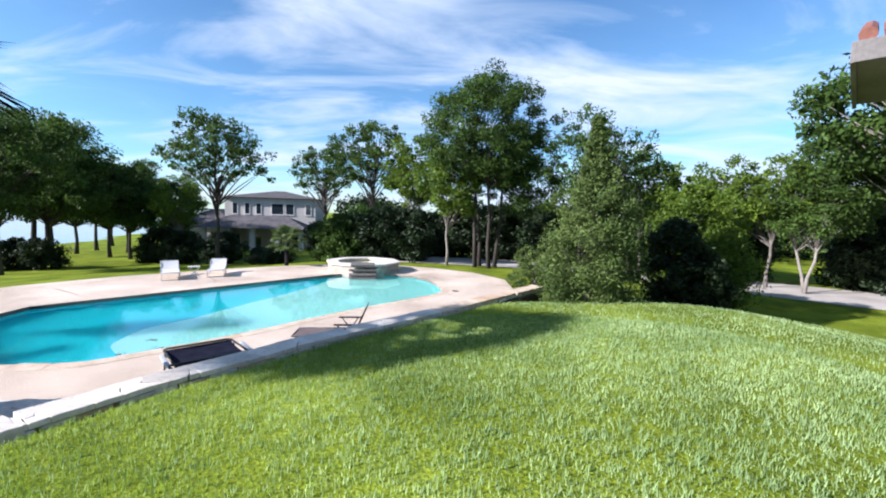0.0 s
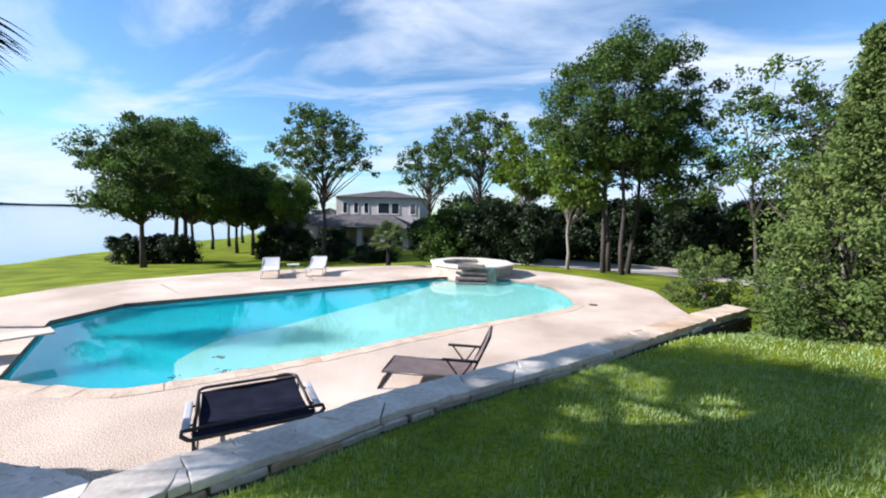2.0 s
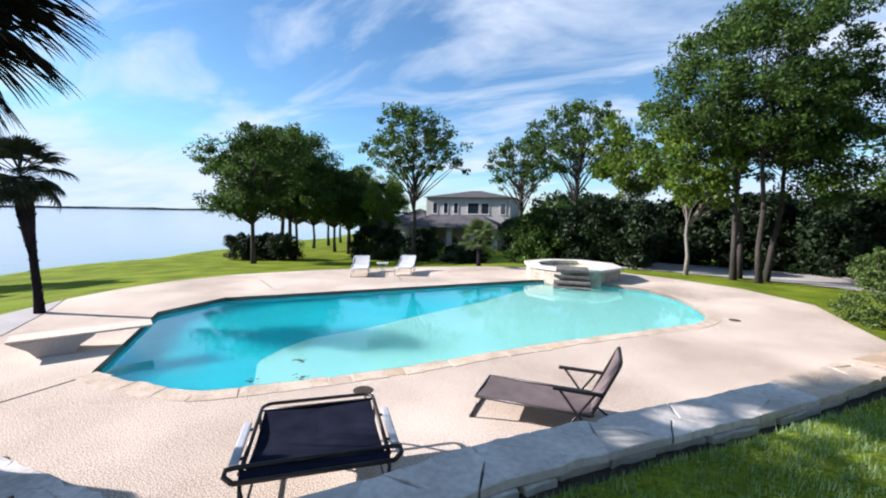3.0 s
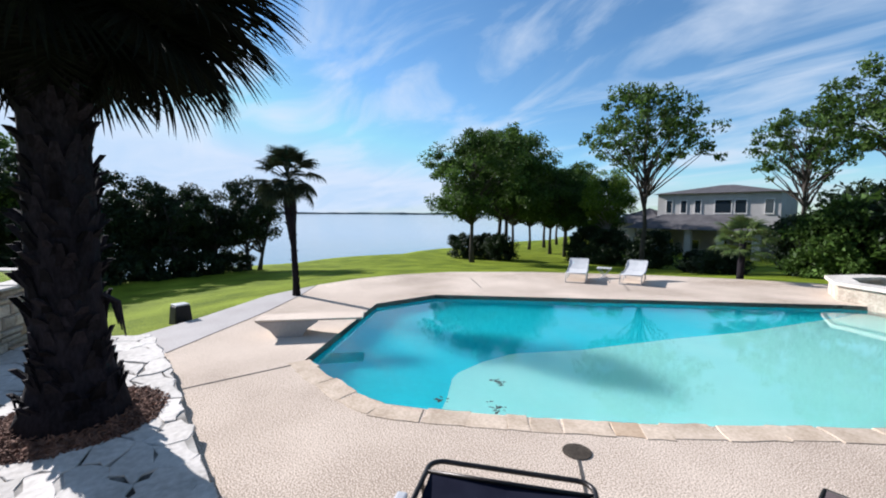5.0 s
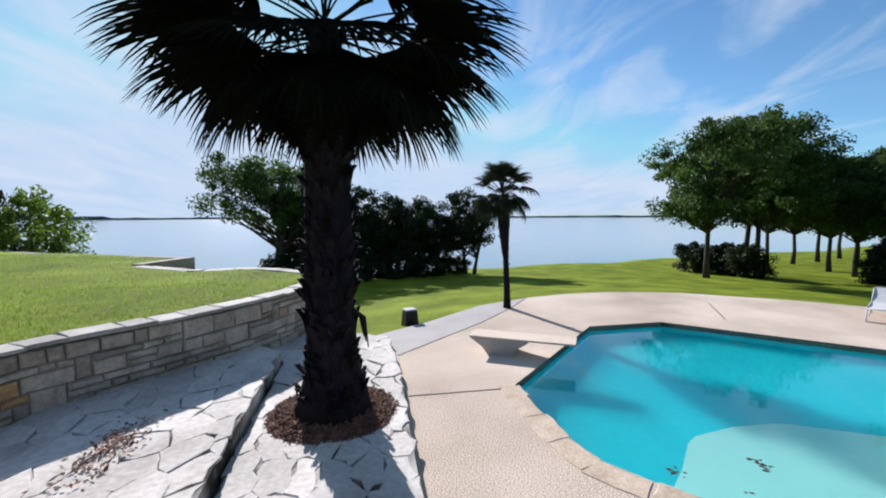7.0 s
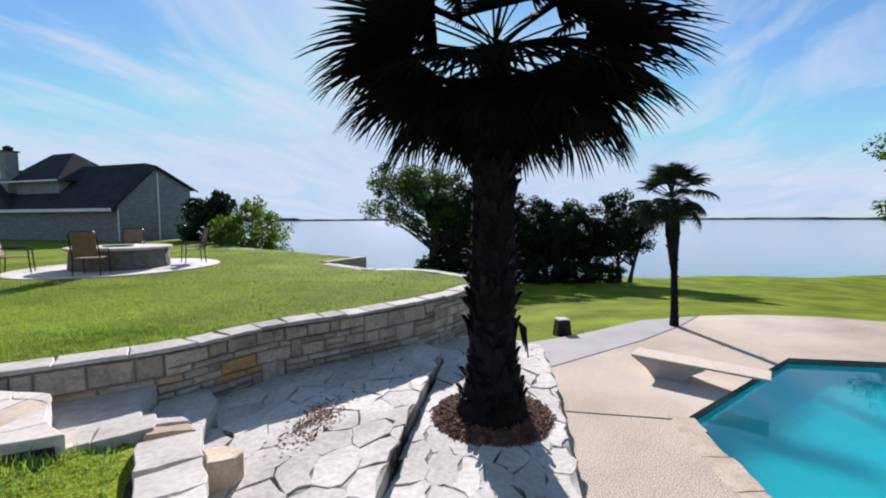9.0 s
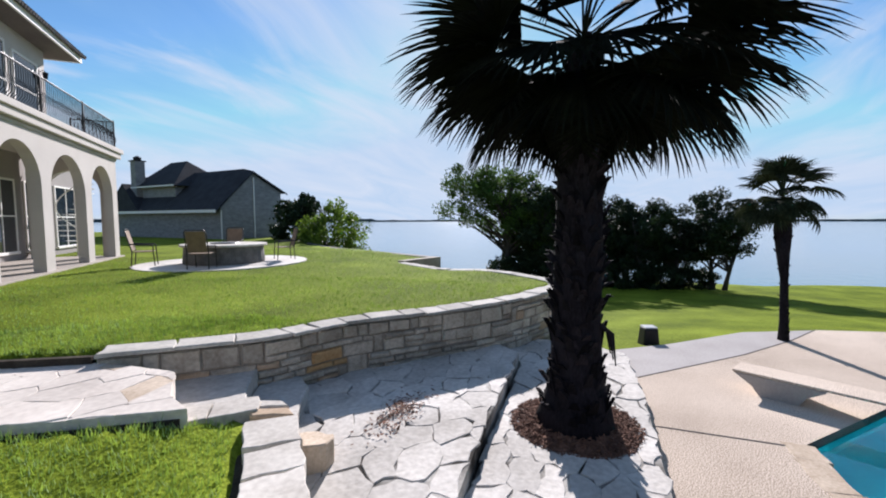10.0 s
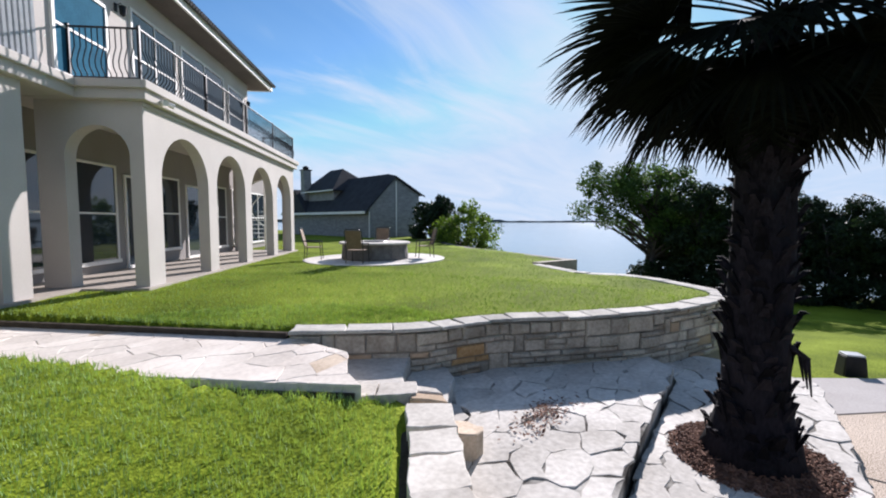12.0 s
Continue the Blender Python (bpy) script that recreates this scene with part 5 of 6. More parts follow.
link_mesh("wall", [(0, 0, 0), (5.7, 0, 0), (5.7, 0, 4.4), (2.8, 0, 5.9), (0, 0, 2.95), (0, 16, 0), (0, 16, 2.95), (5.7, 16, 0), (5.7, 16, 4.4)],
          [(0, 1, 2, 3, 4), (0, 4, 6, 5), (1, 7, 8, 2), (5, 6, 8, 7)], M_BRICK, brick_house)
link_mesh("roof", [(-0.5, -0.12, 2.75), (-0.5, 16, 2.75), (2.8, 0.9, 6.25), (2.8, 16, 6.25), (6.2, -0.3, 4.35), (6.2, 16, 4.35), (2.8, -0.25, 6.0),
                   (-0.5, -0.12, 2.6), (-0.5, 16, 2.6), (6.2, -0.3, 4.2), (2.8, -0.25, 5.85)],
          [(0, 2, 3, 1), (0, 6, 2), (2, 4, 5, 3), (2, 6, 4), (0, 1, 8, 7), (7, 10, 6, 0), (10, 9, 4, 6)], M_ROOFD, brick_house, "charcoal shingle roof")
link_mesh("upper_wall", [(0.7, 6.9, 3.2), (0.7, 12.3, 3.2), (0.7, 12.3, 5.0), (0.7, 6.9, 5.0), (6.0, 6.9, 3.2), (6.0, 6.9, 5.0), (6.0, 12.3, 3.2), (6.0, 12.3, 5.0)],
          [(0, 1, 2, 3), (0, 3, 5, 4), (1, 6, 7, 2)], M_BRICK, brick_house)
link_mesh("upper_roof", [(0.25, 6.3, 4.95), (0.25, 13.0, 4.95), (6.5, 13.0, 4.95), (6.5, 6.3, 4.95), (2.9, 8.7, 7.4), (2.9, 11.2, 7.4)],
          [(0, 4, 5, 1), (1, 5, 2), (2, 5, 4, 3), (3, 4, 0), (0, 1, 2, 3)], M_ROOFD, brick_house)
link_mesh("side_gable", [(-0.5, 10.4, 2.78), (-0.5, 16.0, 2.78), (-0.3, 13.2, 5.3), (3.0, 13.2, 5.3), (1.0, 10.4, 4.3), (1.0, 16.0, 4.3)], [(0, 2, 1), (0, 4, 3, 2), (1, 2, 3, 5)], M_ROOFD, brick_house)
mk = sub(brick_house)
mk("fascia", lambda bm: (box(bm, -0.56, -0.5, -0.12, 16, 2.58, 2.8), box(bm, -0.03, 0.03, -0.06, -0.005, 0, 2.75), box(bm, 2.9, 2.98, -0.06, -0.005, 0, 5.5), box(bm, 0.18, 0.25, 6.3, 13.0, 4.88, 5.0)), M_TRIM, "pale gutter and downpipes")
ch = mk("chimney", lambda bm: box(bm, 0.2, 1.0, 11.9, 12.7, 4.0, 7.3, 0.02), M_BRICK)
mk("chimney_cap", lambda bm: (box(bm, 0.1, 1.1, 11.8, 12.8, 7.3, 7.4, 0.02), tube(bm, [(0.6, 12.3, 7.4), (0.6, 12.3, 7.65), (0.6, 12.3, 7.8)], [0.28, 0.34, 0.1], 8)), M_IRON)

# ---------------------------------------------------------------- villa beyond the pool
villa = tagged(new("villa"), "white two-storey villa with grey roofs behind the hedge", "house")
villa.matrix_basis = pose(-32.0, 51.0, -3.2, 0, 0, 8.0)
mk = sub(villa)
M_VILLA = material("villa_render", (0.42, 0.40, 0.38), (0.54, 0.52, 0.49), 1, 20, 0.9, 0.2, 0.004, 0.0)
mk("wall", lambda bm: (box(bm, 4.2, 15.5, 2.0, 12, 0, 7.7), box(bm, -1.5, 5.0, 1.0, 11, 0, 4.3)), M_VILLA)
def hip(bm, x0, x1, y0, y1, z, h, o=0.5):
    c = [(x0 - o, y0 - o, z), (x1 + o, y0 - o, z), (x1 + o, y1 + o, z), (x0 - o, y1 + o, z)]
    m = min(x1 - x0, y1 - y0) / 2 + o
    r = [(x0 - o + m, (y0 + y1) / 2, z + h), (x1 + o - m, (y0 + y1) / 2, z + h)]
    q = [bm.verts.new(p) for p in c + r]
    for f in ((0, 1, 5, 4), (1, 2, 5), (2, 3, 4, 5), (3, 0, 4), (3, 2, 1, 0)):
        bm.faces.new([q[i] for i in f])
mk("roof", lambda bm: hip(bm, 4.2, 15.5, 2.0, 12, 7.7, 1.1), M_ROOFG)
mk("wing_roof", lambda bm: hip(bm, -1.5, 5.0, 1.0, 11, 4.3, 1.9), M_ROOFG)
mk("porch_roof", lambda bm: hip(bm, 3.2, 15.0, -3.2, 1.9, 3.9, 1.5, 0.5), M_ROOFG)
for x in (3.5, 6.2, 9.0, 11.8, 14.6):
    mk("porch_column", lambda bm: box(bm, x - 0.3, x + 0.3, -3.1, -2.5, 0, 3.9, 0.02), M_VILLA)
for x, w in ((5.1, 0.7), (6.6, 0.7), (8.0, 0.7), (9.9, 1.6), (11.7, 1.1), (14.2, 0.8)):
    window(villa, x, x + w, 5.5, 7.0, 1.99, 0, 0)
for x in (4.8, 7.4, 10.0, 12.4):
    window(villa, x, x + 1.3, 0.5, 2.7, 1.99, 1, 0)
for x in (-0.6, 1.6, 3.2):
    window(villa, x, x + 0.9, 1.2, 2.8, 0.99, 0, 0)

# ---------------------------------------------------------------- spa
def spa():
    t = tagged(new("raised_spa"), "raised octagonal stone spa spilling into the pool", "spa")
    c, R = (-3.95, 20.75), 1.78
    t.matrix_basis = pose(c[0], c[1], 0, 0, 0, 20)
    octa = lambda r, k=0: [(r * math.cos(radians(45 * i + 22.5 + k)), r * math.sin(radians(45 * i + 22.5 + k))) for i in range(8)]
    part("wall", prism(octa(R), -1.1, 0.40, octa(R - 0.42)), M_WSTONE, t, "pale stone-faced wall")
    part("coping", prism(octa(R + 0.10), 0.40, 0.48, octa(R - 0.46)), M_CAP, t, "broad pale stone coping")
    part("spa_floor", prism(octa(R - 0.3), -0.7, -0.6), M_POOLS, t)
    bm = bmesh.new()
    q = [bm.verts.new((x, y, 0.34)) for x, y in octa(R - 0.43)]
    bm.faces.new(q)
    w = part("spa_water", bm, M_WATER, t, flat=True); w.visible_shadow = False
    for k, (z, d) in enumerate(((0.28, 0.22), (0.08, 0.42), (-0.08, 0.62))):
        bm = bmesh.new()
        box(bm, R * 0.92 - 0.1, R * 0.92 + d, -0.62, 0.62, z - 0.10, z, 0.02)
        ob = part("spillway_step", bm, M_FIREPIT, t, "dark wet stone step")
        ob.matrix_basis = Euler((0, 0, radians(-80 - 20))).to_matrix().to_4x4()
    bm = bmesh.new()
    box(bm, R * 0.5, R + 0.12, -0.55, 0.55, 0.41, 0.49, 0.01)
    ob = part("spillway", bm, M_FIREPIT, t, "dark wet spillway lip")
    ob.matrix_basis = Euler((0, 0, radians(-100))).to_matrix().to_4x4()

spa()


# ---------------------------------------------------------------- garden furniture
def rounded_frame(bm, w, l, r, rad, z=0.0):
    """A tube bent to a rectangle with round corners at the far end, in the xy plane."""
    pts = [(-w / 2, 0, z)]
    for s, a0 in ((-1, math.pi), (1, math.pi / 2)):
        cx = s * (w / 2 - r)
        for k in range(6):
            a = a0 - k / 5 * math.pi / 2
            pts.append((cx + r * math.cos(a), l - r + r * math.sin(a), z))
    pts.append((w / 2, 0, z))
    tube(bm, pts, rad, 8)


def sling(bm, w, l, z=0.0, sag=0.02, t=0.008, y0=0.0):
    n = 8
    up, dn = [], []
    for k in range(n + 1):
        y = y0 + (l - y0) * k / n
        zz = z - sag * math.sin(math.pi * k / n)
        up.append([bm.verts.new((-w / 2, y, zz)), bm.verts.new((0, y, zz - sag * 0.4)), bm.verts.new((w / 2, y, zz))])
        dn.append([bm.verts.new((p.co.x, p.co.y, p.co.z - t)) for p in up[-1]])
    for a, b, c, d in zip(up, up[1:], dn, dn[1:]):
        for i in (0, 1):
            bm.faces.new((a[i], a[i + 1], b[i + 1], b[i])); bm.faces.new((c[i + 1], c[i], d[i], d[i + 1]))
        bm.faces.new((a[0], b[0], d[0], c[0])); bm.faces.new((b[2], a[2], c[2], d[2]))
    bm.faces.new((up[0][0], dn[0][0], dn[0][1], up[0][1])); bm.faces.new((up[0][1], dn[0][1], dn[0][2], up[0][2]))
    bm.faces.new((up[-1][1], dn[-1][1], dn[-1][0], up[-1][0])); bm.faces.new((up[-1][2], dn[-1][2], dn[-1][1], up[-1][1]))


def chaise(label, fabric, frame_mat, width, seat_l, back_l, back_deg, seat_h, arms=True):
    """A sling lounger: foot at y=0, head towards +y."""
    t = tagged(new("sun_lounger"), label, "sun lounger", "sun loungers by the pool")
    mk = sub(t)
    mk("seat_frame", lambda bm: (rounded_frame(bm, width, seat_l, 0.04, 0.016, seat_h), tube(bm, [(-width / 2, 0, seat_h), (width / 2, 0, seat_h)], 0.016, 8)), frame_mat, smooth=True)
    mk("seat_sling", lambda bm: sling(bm, width - 0.04, seat_l - 0.02, seat_h + 0.012), fabric)
    piv = Matrix.Translation((0, seat_l - 0.02, seat_h)) @ Euler((radians(back_deg), 0, 0)).to_matrix().to_4x4()
    b = mk("back_frame", lambda bm: rounded_frame(bm, width, back_l, 0.09, 0.016), frame_mat, smooth=True)
    b.matrix_basis = piv
    b = mk("back_sling", lambda bm: sling(bm, width - 0.04, back_l - 0.03, 0.01), fabric)
    b.matrix_basis = piv
    for s in (-1, 1):
        x = s * width / 2
        mk("front_leg", lambda bm: tube(bm, [(x, 0.10, seat_h), (x, 0.02, 0.17), (x, -0.06, 0.0)], 0.014, 8), frame_mat, smooth=True)
        mk("rear_leg", lambda bm: tube(bm, [(x, seat_l - 0.35, seat_h + 0.24 if arms else seat_h), (x, seat_l - 0.1, 0.18), (x, seat_l + 0.16, 0.0)], 0.014, 8), frame_mat, smooth=True)
        mk("brace", lambda bm: tube(bm, [(x, seat_l + 0.02, seat_h + 0.25 if arms else seat_h), (x, seat_l - 0.22, 0.15), (x, seat_l - 0.4, 0.0)], 0.012, 8), frame_mat, smooth=True)
        if arms:
            mk("armrest", lambda bm: box(bm, x - 0.03, x + 0.03, seat_l - 0.42, seat_l + 0.10, seat_h + 0.235, seat_h + 0.265, 0.01), frame_mat)
    mk("foot_bar", lambda bm: tube(bm, [(-width / 2, -0.06, 0.014), (width / 2, -0.06, 0.014)], 0.014, 8), frame_mat)
    return t


l2 = chaise("brown mesh sling lounger with raised back on the deck", M_SLINGB, M_TUBE, 0.66, 1.28, 0.66, 66, 0.26)
l2.matrix_basis = pose(-3.12, 8.80, 0, 0, 0, -85)
la = chaise("white sling lounger with raised back on the far deck", M_SLINGW, M_GREYARM, 0.62, 1.2, 0.70, 25, 0.30, False)
la.matrix_basis = pose(-10.72, 16.25, 0, 0, 0, 34)
lb2 = copy_thing(la, pose(-9.52, 17.32, 0, 0, 0, 24))

def wide_seat():
    """A wide two-seat sling lounger: a taut dark panel in a tube frame, a doubled head rail with looped ends."""
    t = tagged(new("sling_seat"), "wide black sling garden seat with grey arms by the wall", "garden seat")
    mk = sub(t)
    W, L = 1.06, 1.20
    base = Matrix.Translation((0, 0, 0.50)) @ Euler((radians(-2), 0, 0)).to_matrix().to_4x4()
    b = mk("seat_frame", lambda bm: rounded_frame(bm, W, L, 0.10, 0.018), M_TUBE, smooth=True); b.matrix_basis = base
    b = mk("seat_sling", lambda bm: sling(bm, W - 0.06, L - 0.13, 0.0, 0.045, 0.012, 0.03), M_SLING, "taut black and navy sling"); b.matrix_basis = base
    b = mk("sling_bar", lambda bm: tube(bm, [(-W / 2, L - 0.14, 0), (W / 2, L - 0.14, 0)], 0.014, 8), M_TUBE, smooth=True); b.matrix_basis = base
    e = W / 2 + 0.09
    mk("head_rail", lambda bm: tube(bm, [(-e + 0.06, -0.10, 0.50), (-e, -0.06, 0.53), (-e, 0.0, 0.545), (-e + 0.07, 0.03, 0.535), (e - 0.07, 0.03, 0.535), (e, 0.0, 0.545), (e, -0.06, 0.53), (e - 0.06, -0.10, 0.50)], 0.019, 8), M_TUBE, smooth=True)
    mk("head_rail", lambda bm: tube(bm, [(-e + 0.06, -0.10, 0.50), (e - 0.06, -0.10, 0.50)], 0.019, 8), M_TUBE, smooth=True)
    mk("head_pad", lambda bm: box(bm, -W / 2, W / 2, -0.09, 0.02, 0.485, 0.52, 0.012), M_SLING, "narrow black head band")
    mk("stretcher", lambda bm: tube(bm, [(-W / 2, -0.03, 0.40), (-W / 2 + 0.05, -0.13, 0.33), (W / 2 - 0.05, -0.13, 0.33), (W / 2, -0.03, 0.40)], 0.016, 8), M_TUBE, smooth=True)
    for s in (-1, 1):
        x = s * (W / 2 + 0.075)
        mk("arm", lambda bm: box(bm, x - 0.035, x + 0.035, 0.16, 0.80, 0.455, 0.49, 0.016), M_GREYARM, "grey plastic armrest")
        mk("arm_bracket", lambda bm: (tube(bm, [(x, 0.24, 0.46), (s * W / 2, 0.24, 0.49)], 0.012, 6), tube(bm, [(x, 0.70, 0.46), (s * W / 2, 0.70, 0.47)], 0.012, 6)), M_TUBE)
        mk("front_leg", lambda bm: tube(bm, [(s * W / 2, 0.04, 0.49), (s * W / 2, -0.03, 0.40), (s * W / 2, -0.05, 0.0)], 0.015, 8), M_TUBE)
        mk("rear_leg", lambda bm: tube(bm, [(s * W / 2, 0.95, 0.46), (s * W / 2, 1.06, 0.2), (s * W / 2, 1.10, 0.0)], 0.015, 8), M_TUBE)
        mk("side_rail", lambda bm: tube(bm, [(s * W / 2, -0.045, 0.12), (s * W / 2, 1.08, 0.12)], 0.012, 6), M_TUBE)
    return t

wide_seat().matrix_basis = pose(-3.52, 6.36, 0, 0, 0, 42)

def side_table():
    t = tagged(new("side_table"), "small white slatted side table between the loungers", "table")
    mk = sub(t)
    mk("tabletop", lambda bm: [box(bm, -0.22 + 0.09 * k, -0.15 + 0.09 * k, -0.22, 0.22, 0.43, 0.45, 0.005) for k in range(5)], M_SLINGW)
    for s in (-1, 1):
        mk("leg", lambda bm: (tube(bm, [(-0.2, 0.18 * s, 0.43), (0.2, 0.18 * s, 0.0)], 0.012, 6)), M_GREYARM)
        mk("leg", lambda bm: (tube(bm, [(0.2, 0.16 * s, 0.43), (-0.2, 0.16 * s, 0.0)], 0.012, 6)), M_GREYARM)
    return t

side_table().matrix_basis = pose(-10.35, 17.2, 0, 0, 0, 30)

def diving_board():
    t = tagged(new("diving_board"), "concrete-stand diving board at the deep end", "diving board")
    t.matrix_basis = pose(-10.2, 6.84, 0, 0, 0, math.degrees(math.atan2(1.62, 0.78)))
    q = [(-0.02, 0.275), (0.20, 0.13), (0.30, 0.0), (0.74, 0.0), (0.82, 0.13), (1.0, 0.25), (1.02, 0.275)]
    bm = bmesh.new()
    r = [[bm.verts.new((x, y, z)) for x, z in q] for y in (-0.24, 0.24)]
    bm.faces.new(r[0]); bm.faces.new(r[1][::-1])
    for i in range(len(q)):
        bm.faces.new((r[0][i], r[1][i], r[1][(i + 1) % len(q)], r[0][(i + 1) % len(q)]))
    part("stand", bm, M_CONC, t, "flared concrete stand")
    bm = bmesh.new(); box(bm, -0.04, 1.80, -0.235, 0.235, 0.277, 0.312, 0.012)
    part("board", bm, M_AGG, t, "sand-coloured board")

diving_board()

def bollard():
    t = tagged(new("garden_speaker"), "small black garden box with pale top on the lawn", "garden box")
    t.matrix_basis = pose(-12.5, 5.72, ground_at(-12.5, 5.72) + 0.0, 0, 0, 20)
    bm = bmesh.new()
    box(bm, -0.17, 0.17, -0.17, 0.17, -0.05, 0.36, 0.03)
    for v in bm.verts:
        k = 1.0 - 0.18 * v.co.z / 0.36
        v.co.x *= k; v.co.y *= k
    part("body", bm, M_IRON, t)
    bm = bmesh.new(); box(bm, -0.13, 0.13, -0.13, 0.13, 0.36, 0.39, 0.01); part("lid", bm, M_GREYARM, t, "pale lid")

bollard()

def drain(x, y, r):
    t = tagged(new("deck_drain"), "round dark metal drain cover in the deck", "drain cover")
    t.matrix_basis = pose(x, y, 0.0)
    bm = bmesh.new(); tube(bm, [(0, 0, -0.01), (0, 0, 0.008)], r, 20); part("cover", bm, M_SOIL, t)

drain(-4.69, 8.46, 0.13); drain(0.55, 15.6, 0.12)

# fire pit patio
patio = [(-12.7 + 2.7 * math.cos(a), -7.2 + 2.5 * math.sin(a)) for a in np.linspace(0, 2 * math.pi, 40, endpoint=False)]
tagged(part("pavement_patio", prism(patio, 0.8, 1.155), M_FLAG), "round pale stone patio in the lawn", "patio", kind="structure")
t = tagged(new("fire_pit"), "round dark stone fire pit with flat rim", "fire pit")
t.matrix_basis = pose(-12.6, -7.15, 1.155)
mk = sub(t)
mk("base", lambda bm: tube(bm, [(0, 0, 0), (0, 0, 0.05), (0, 0, 0.52), (0, 0, 0.56)], [1.22, 1.24, 1.2, 1.2], 32), M_FIREPIT)
mk("rim", lambda bm: tube(bm, [(0, 0, 0.56), (0, 0, 0.575), (0, 0, 0.62), (0, 0, 0.63)], [1.30, 1.32, 1.32, 1.3], 32), M_CAP)
mk("burner", lambda bm: tube(bm, [(0, 0, 0.63), (0, 0, 0.66), (0, 0, 0.665)], [0.45, 0.42, 0.3], 20), M_IRON)

def patio_chair():
    t = tagged(new("patio_chair"), "dark metal patio chair with tan sling by the fire pit", "chair", "chairs round the fire pit")
    mk = sub(t)
    mk("seat", lambda bm: box(bm, -0.27, 0.27, -0.25, 0.27, 0.43, 0.455, 0.01), M_TANSLING)
    b = mk("backrest", lambda bm: box(bm, -0.26, 0.26, -0.008, 0.008, 0.03, 0.66, 0.006), M_TANSLING)
    b.matrix_basis = Matrix.Translation((0, 0.27, 0.45)) @ Euler((radians(-14), 0, 0)).to_matrix().to_4x4()
    b = mk("back_frame", lambda bm: tube(bm, [(-0.29, 0, -0.02), (-0.29, 0, 0.62), (-0.24, 0, 0.70), (0.24, 0, 0.70), (0.29, 0, 0.62), (0.29, 0, -0.02)], 0.017, 8), M_TUBE)
    b.matrix_basis = Matrix.Translation((0, 0.27, 0.45)) @ Euler((radians(-14), 0, 0)).to_matrix().to_4x4()
    for s in (-1, 1):
        x = 0.29 * s
        mk("front_leg", lambda bm: tube(bm, [(x, -0.26, 0.64), (x, -0.27, 0.4), (x, -0.30, 0.0)], 0.016, 8), M_TUBE)
        mk("rear_leg", lambda bm: tube(bm, [(x, 0.27, 0.46), (x, 0.30, 0.0)], 0.016, 8), M_TUBE)
        mk("armrest", lambda bm: tube(bm, [(x, 0.33, 0.68), (x, 0.0, 0.66), (x, -0.2, 0.66), (x, -0.27, 0.62)], 0.02, 8), M_TUBE)
    return t

pc = patio_chair()
pc.matrix_basis = pose(-11.05, -6.2, 1.155, 0, 0, 302)
for k, (x, y, a) in enumerate(((-10.9, -8.6, 230), (-14.2, -6.1, 57), (-13.9, -8.3, 131))):
    copy_thing(pc, pose(x, y, 1.155, 0, 0, a))
# ---------------------------------------------------------------- laid stones, one by one
rnd = np.random.RandomState(21)


def row_of_stones(name, line, s0, s1, o0, o1, z0, z1, lo, hi, mats, parent, gap=0.015, wobble=0.03, step=0.02):
    s = s0
    while s < s1 - 0.1:
        L = min(lo + (hi - lo) * rnd.rand(), s1 - s)
        a, b = o0 + (rnd.rand() - 0.5) * wobble, o1 + (rnd.rand() - 0.5) * wobble
        k = (rnd.rand() - 0.5) * 0.10
        q = [line.off(s + gap / 2, a), line.off(s + L / 2, a), line.off(s + L - gap / 2, a), line.off(s + L - gap / 2 + k, b), line.off(s + L / 2, b), line.off(s + gap / 2 + k * 0.6, b)]
        slab_piece(name, q, z0, z1 + (rnd.rand() - 0.5) * step, mats[0] if rnd.rand() < 0.93 else mats[1], parent, rnd, 0.02, 0.015 if step > 0.01 else 0.007, 0.02 if step > 0.01 else 0.004)
        s += L


crazy_paving("flagstone", LANDING, 0.86, 0.27, 0.300, (M_FLAG, M_FLAG), bed_land, 31, gap=0.006, uneven=0.013)
crazy_paving("flagstone", STRIP, 0.72, 0.09, 0.124, (M_FLAG, M_FLAG), bed_strip, 33, gap=0.006, uneven=0.013, keep_out=(PALM[0], PALM[1], 0.72))
crazy_paving("flagstone", WALKWAY, 0.80, 0.92, 0.956, (M_WALK, M_COPE), bed_walk, 35, gap=0.003, uneven=0.005)
cut_s = L_POOL.len - 2.2
s_a = 0.0
while s_a < cut_s - 0.05:
    s_b = min(s_a + 1.6, cut_s)
    ring = [tuple(L_POOL.off(s_a + (s_b - s_a) * k / 6, -0.23 + 0.025 * rnd.rand())) for k in range(7)] + [tuple(L_POOL.off(s_b - (s_b - s_a) * k / 6, 0.18 + 0.025 * rnd.rand())) for k in range(7)]
    crazy_paving("capstone", ring, 0.95, 0.738, 0.80, (M_TAN, M_COPE) if 1.5 < s_a < 1.7 else ((M_COPE, M_CAP) if s_a < 3.3 else (M_CAP, M_COPE)), wall_pool, 50 + int(s_a * 10), 0.006, None, 0.005)
    s_a = s_b
row_of_stones("stone_block", L_POOL, 0.1, cut_s, 0.06, 0.19, 0.645, 0.728, 0.22, 0.60, (M_CAP, M_TAN), wall_pool, 0.012, 0.05, 0.012)
row_of_stones("stone_block", L_POOL, 0.1, cut_s, -0.21, -0.10, 0.645, 0.728, 0.22, 0.60, (M_CAP, M_TAN), wall_pool, 0.012, 0.03, 0.012)
row_of_stones("capstone", L_POOL, cut_s, L_POOL.len - 0.22, -0.22, 0.20, 0.66, 0.80, 0.26, 0.50, (M_CAP, M_COPE), wall_pool, 0.006, 0.03, 0.006)
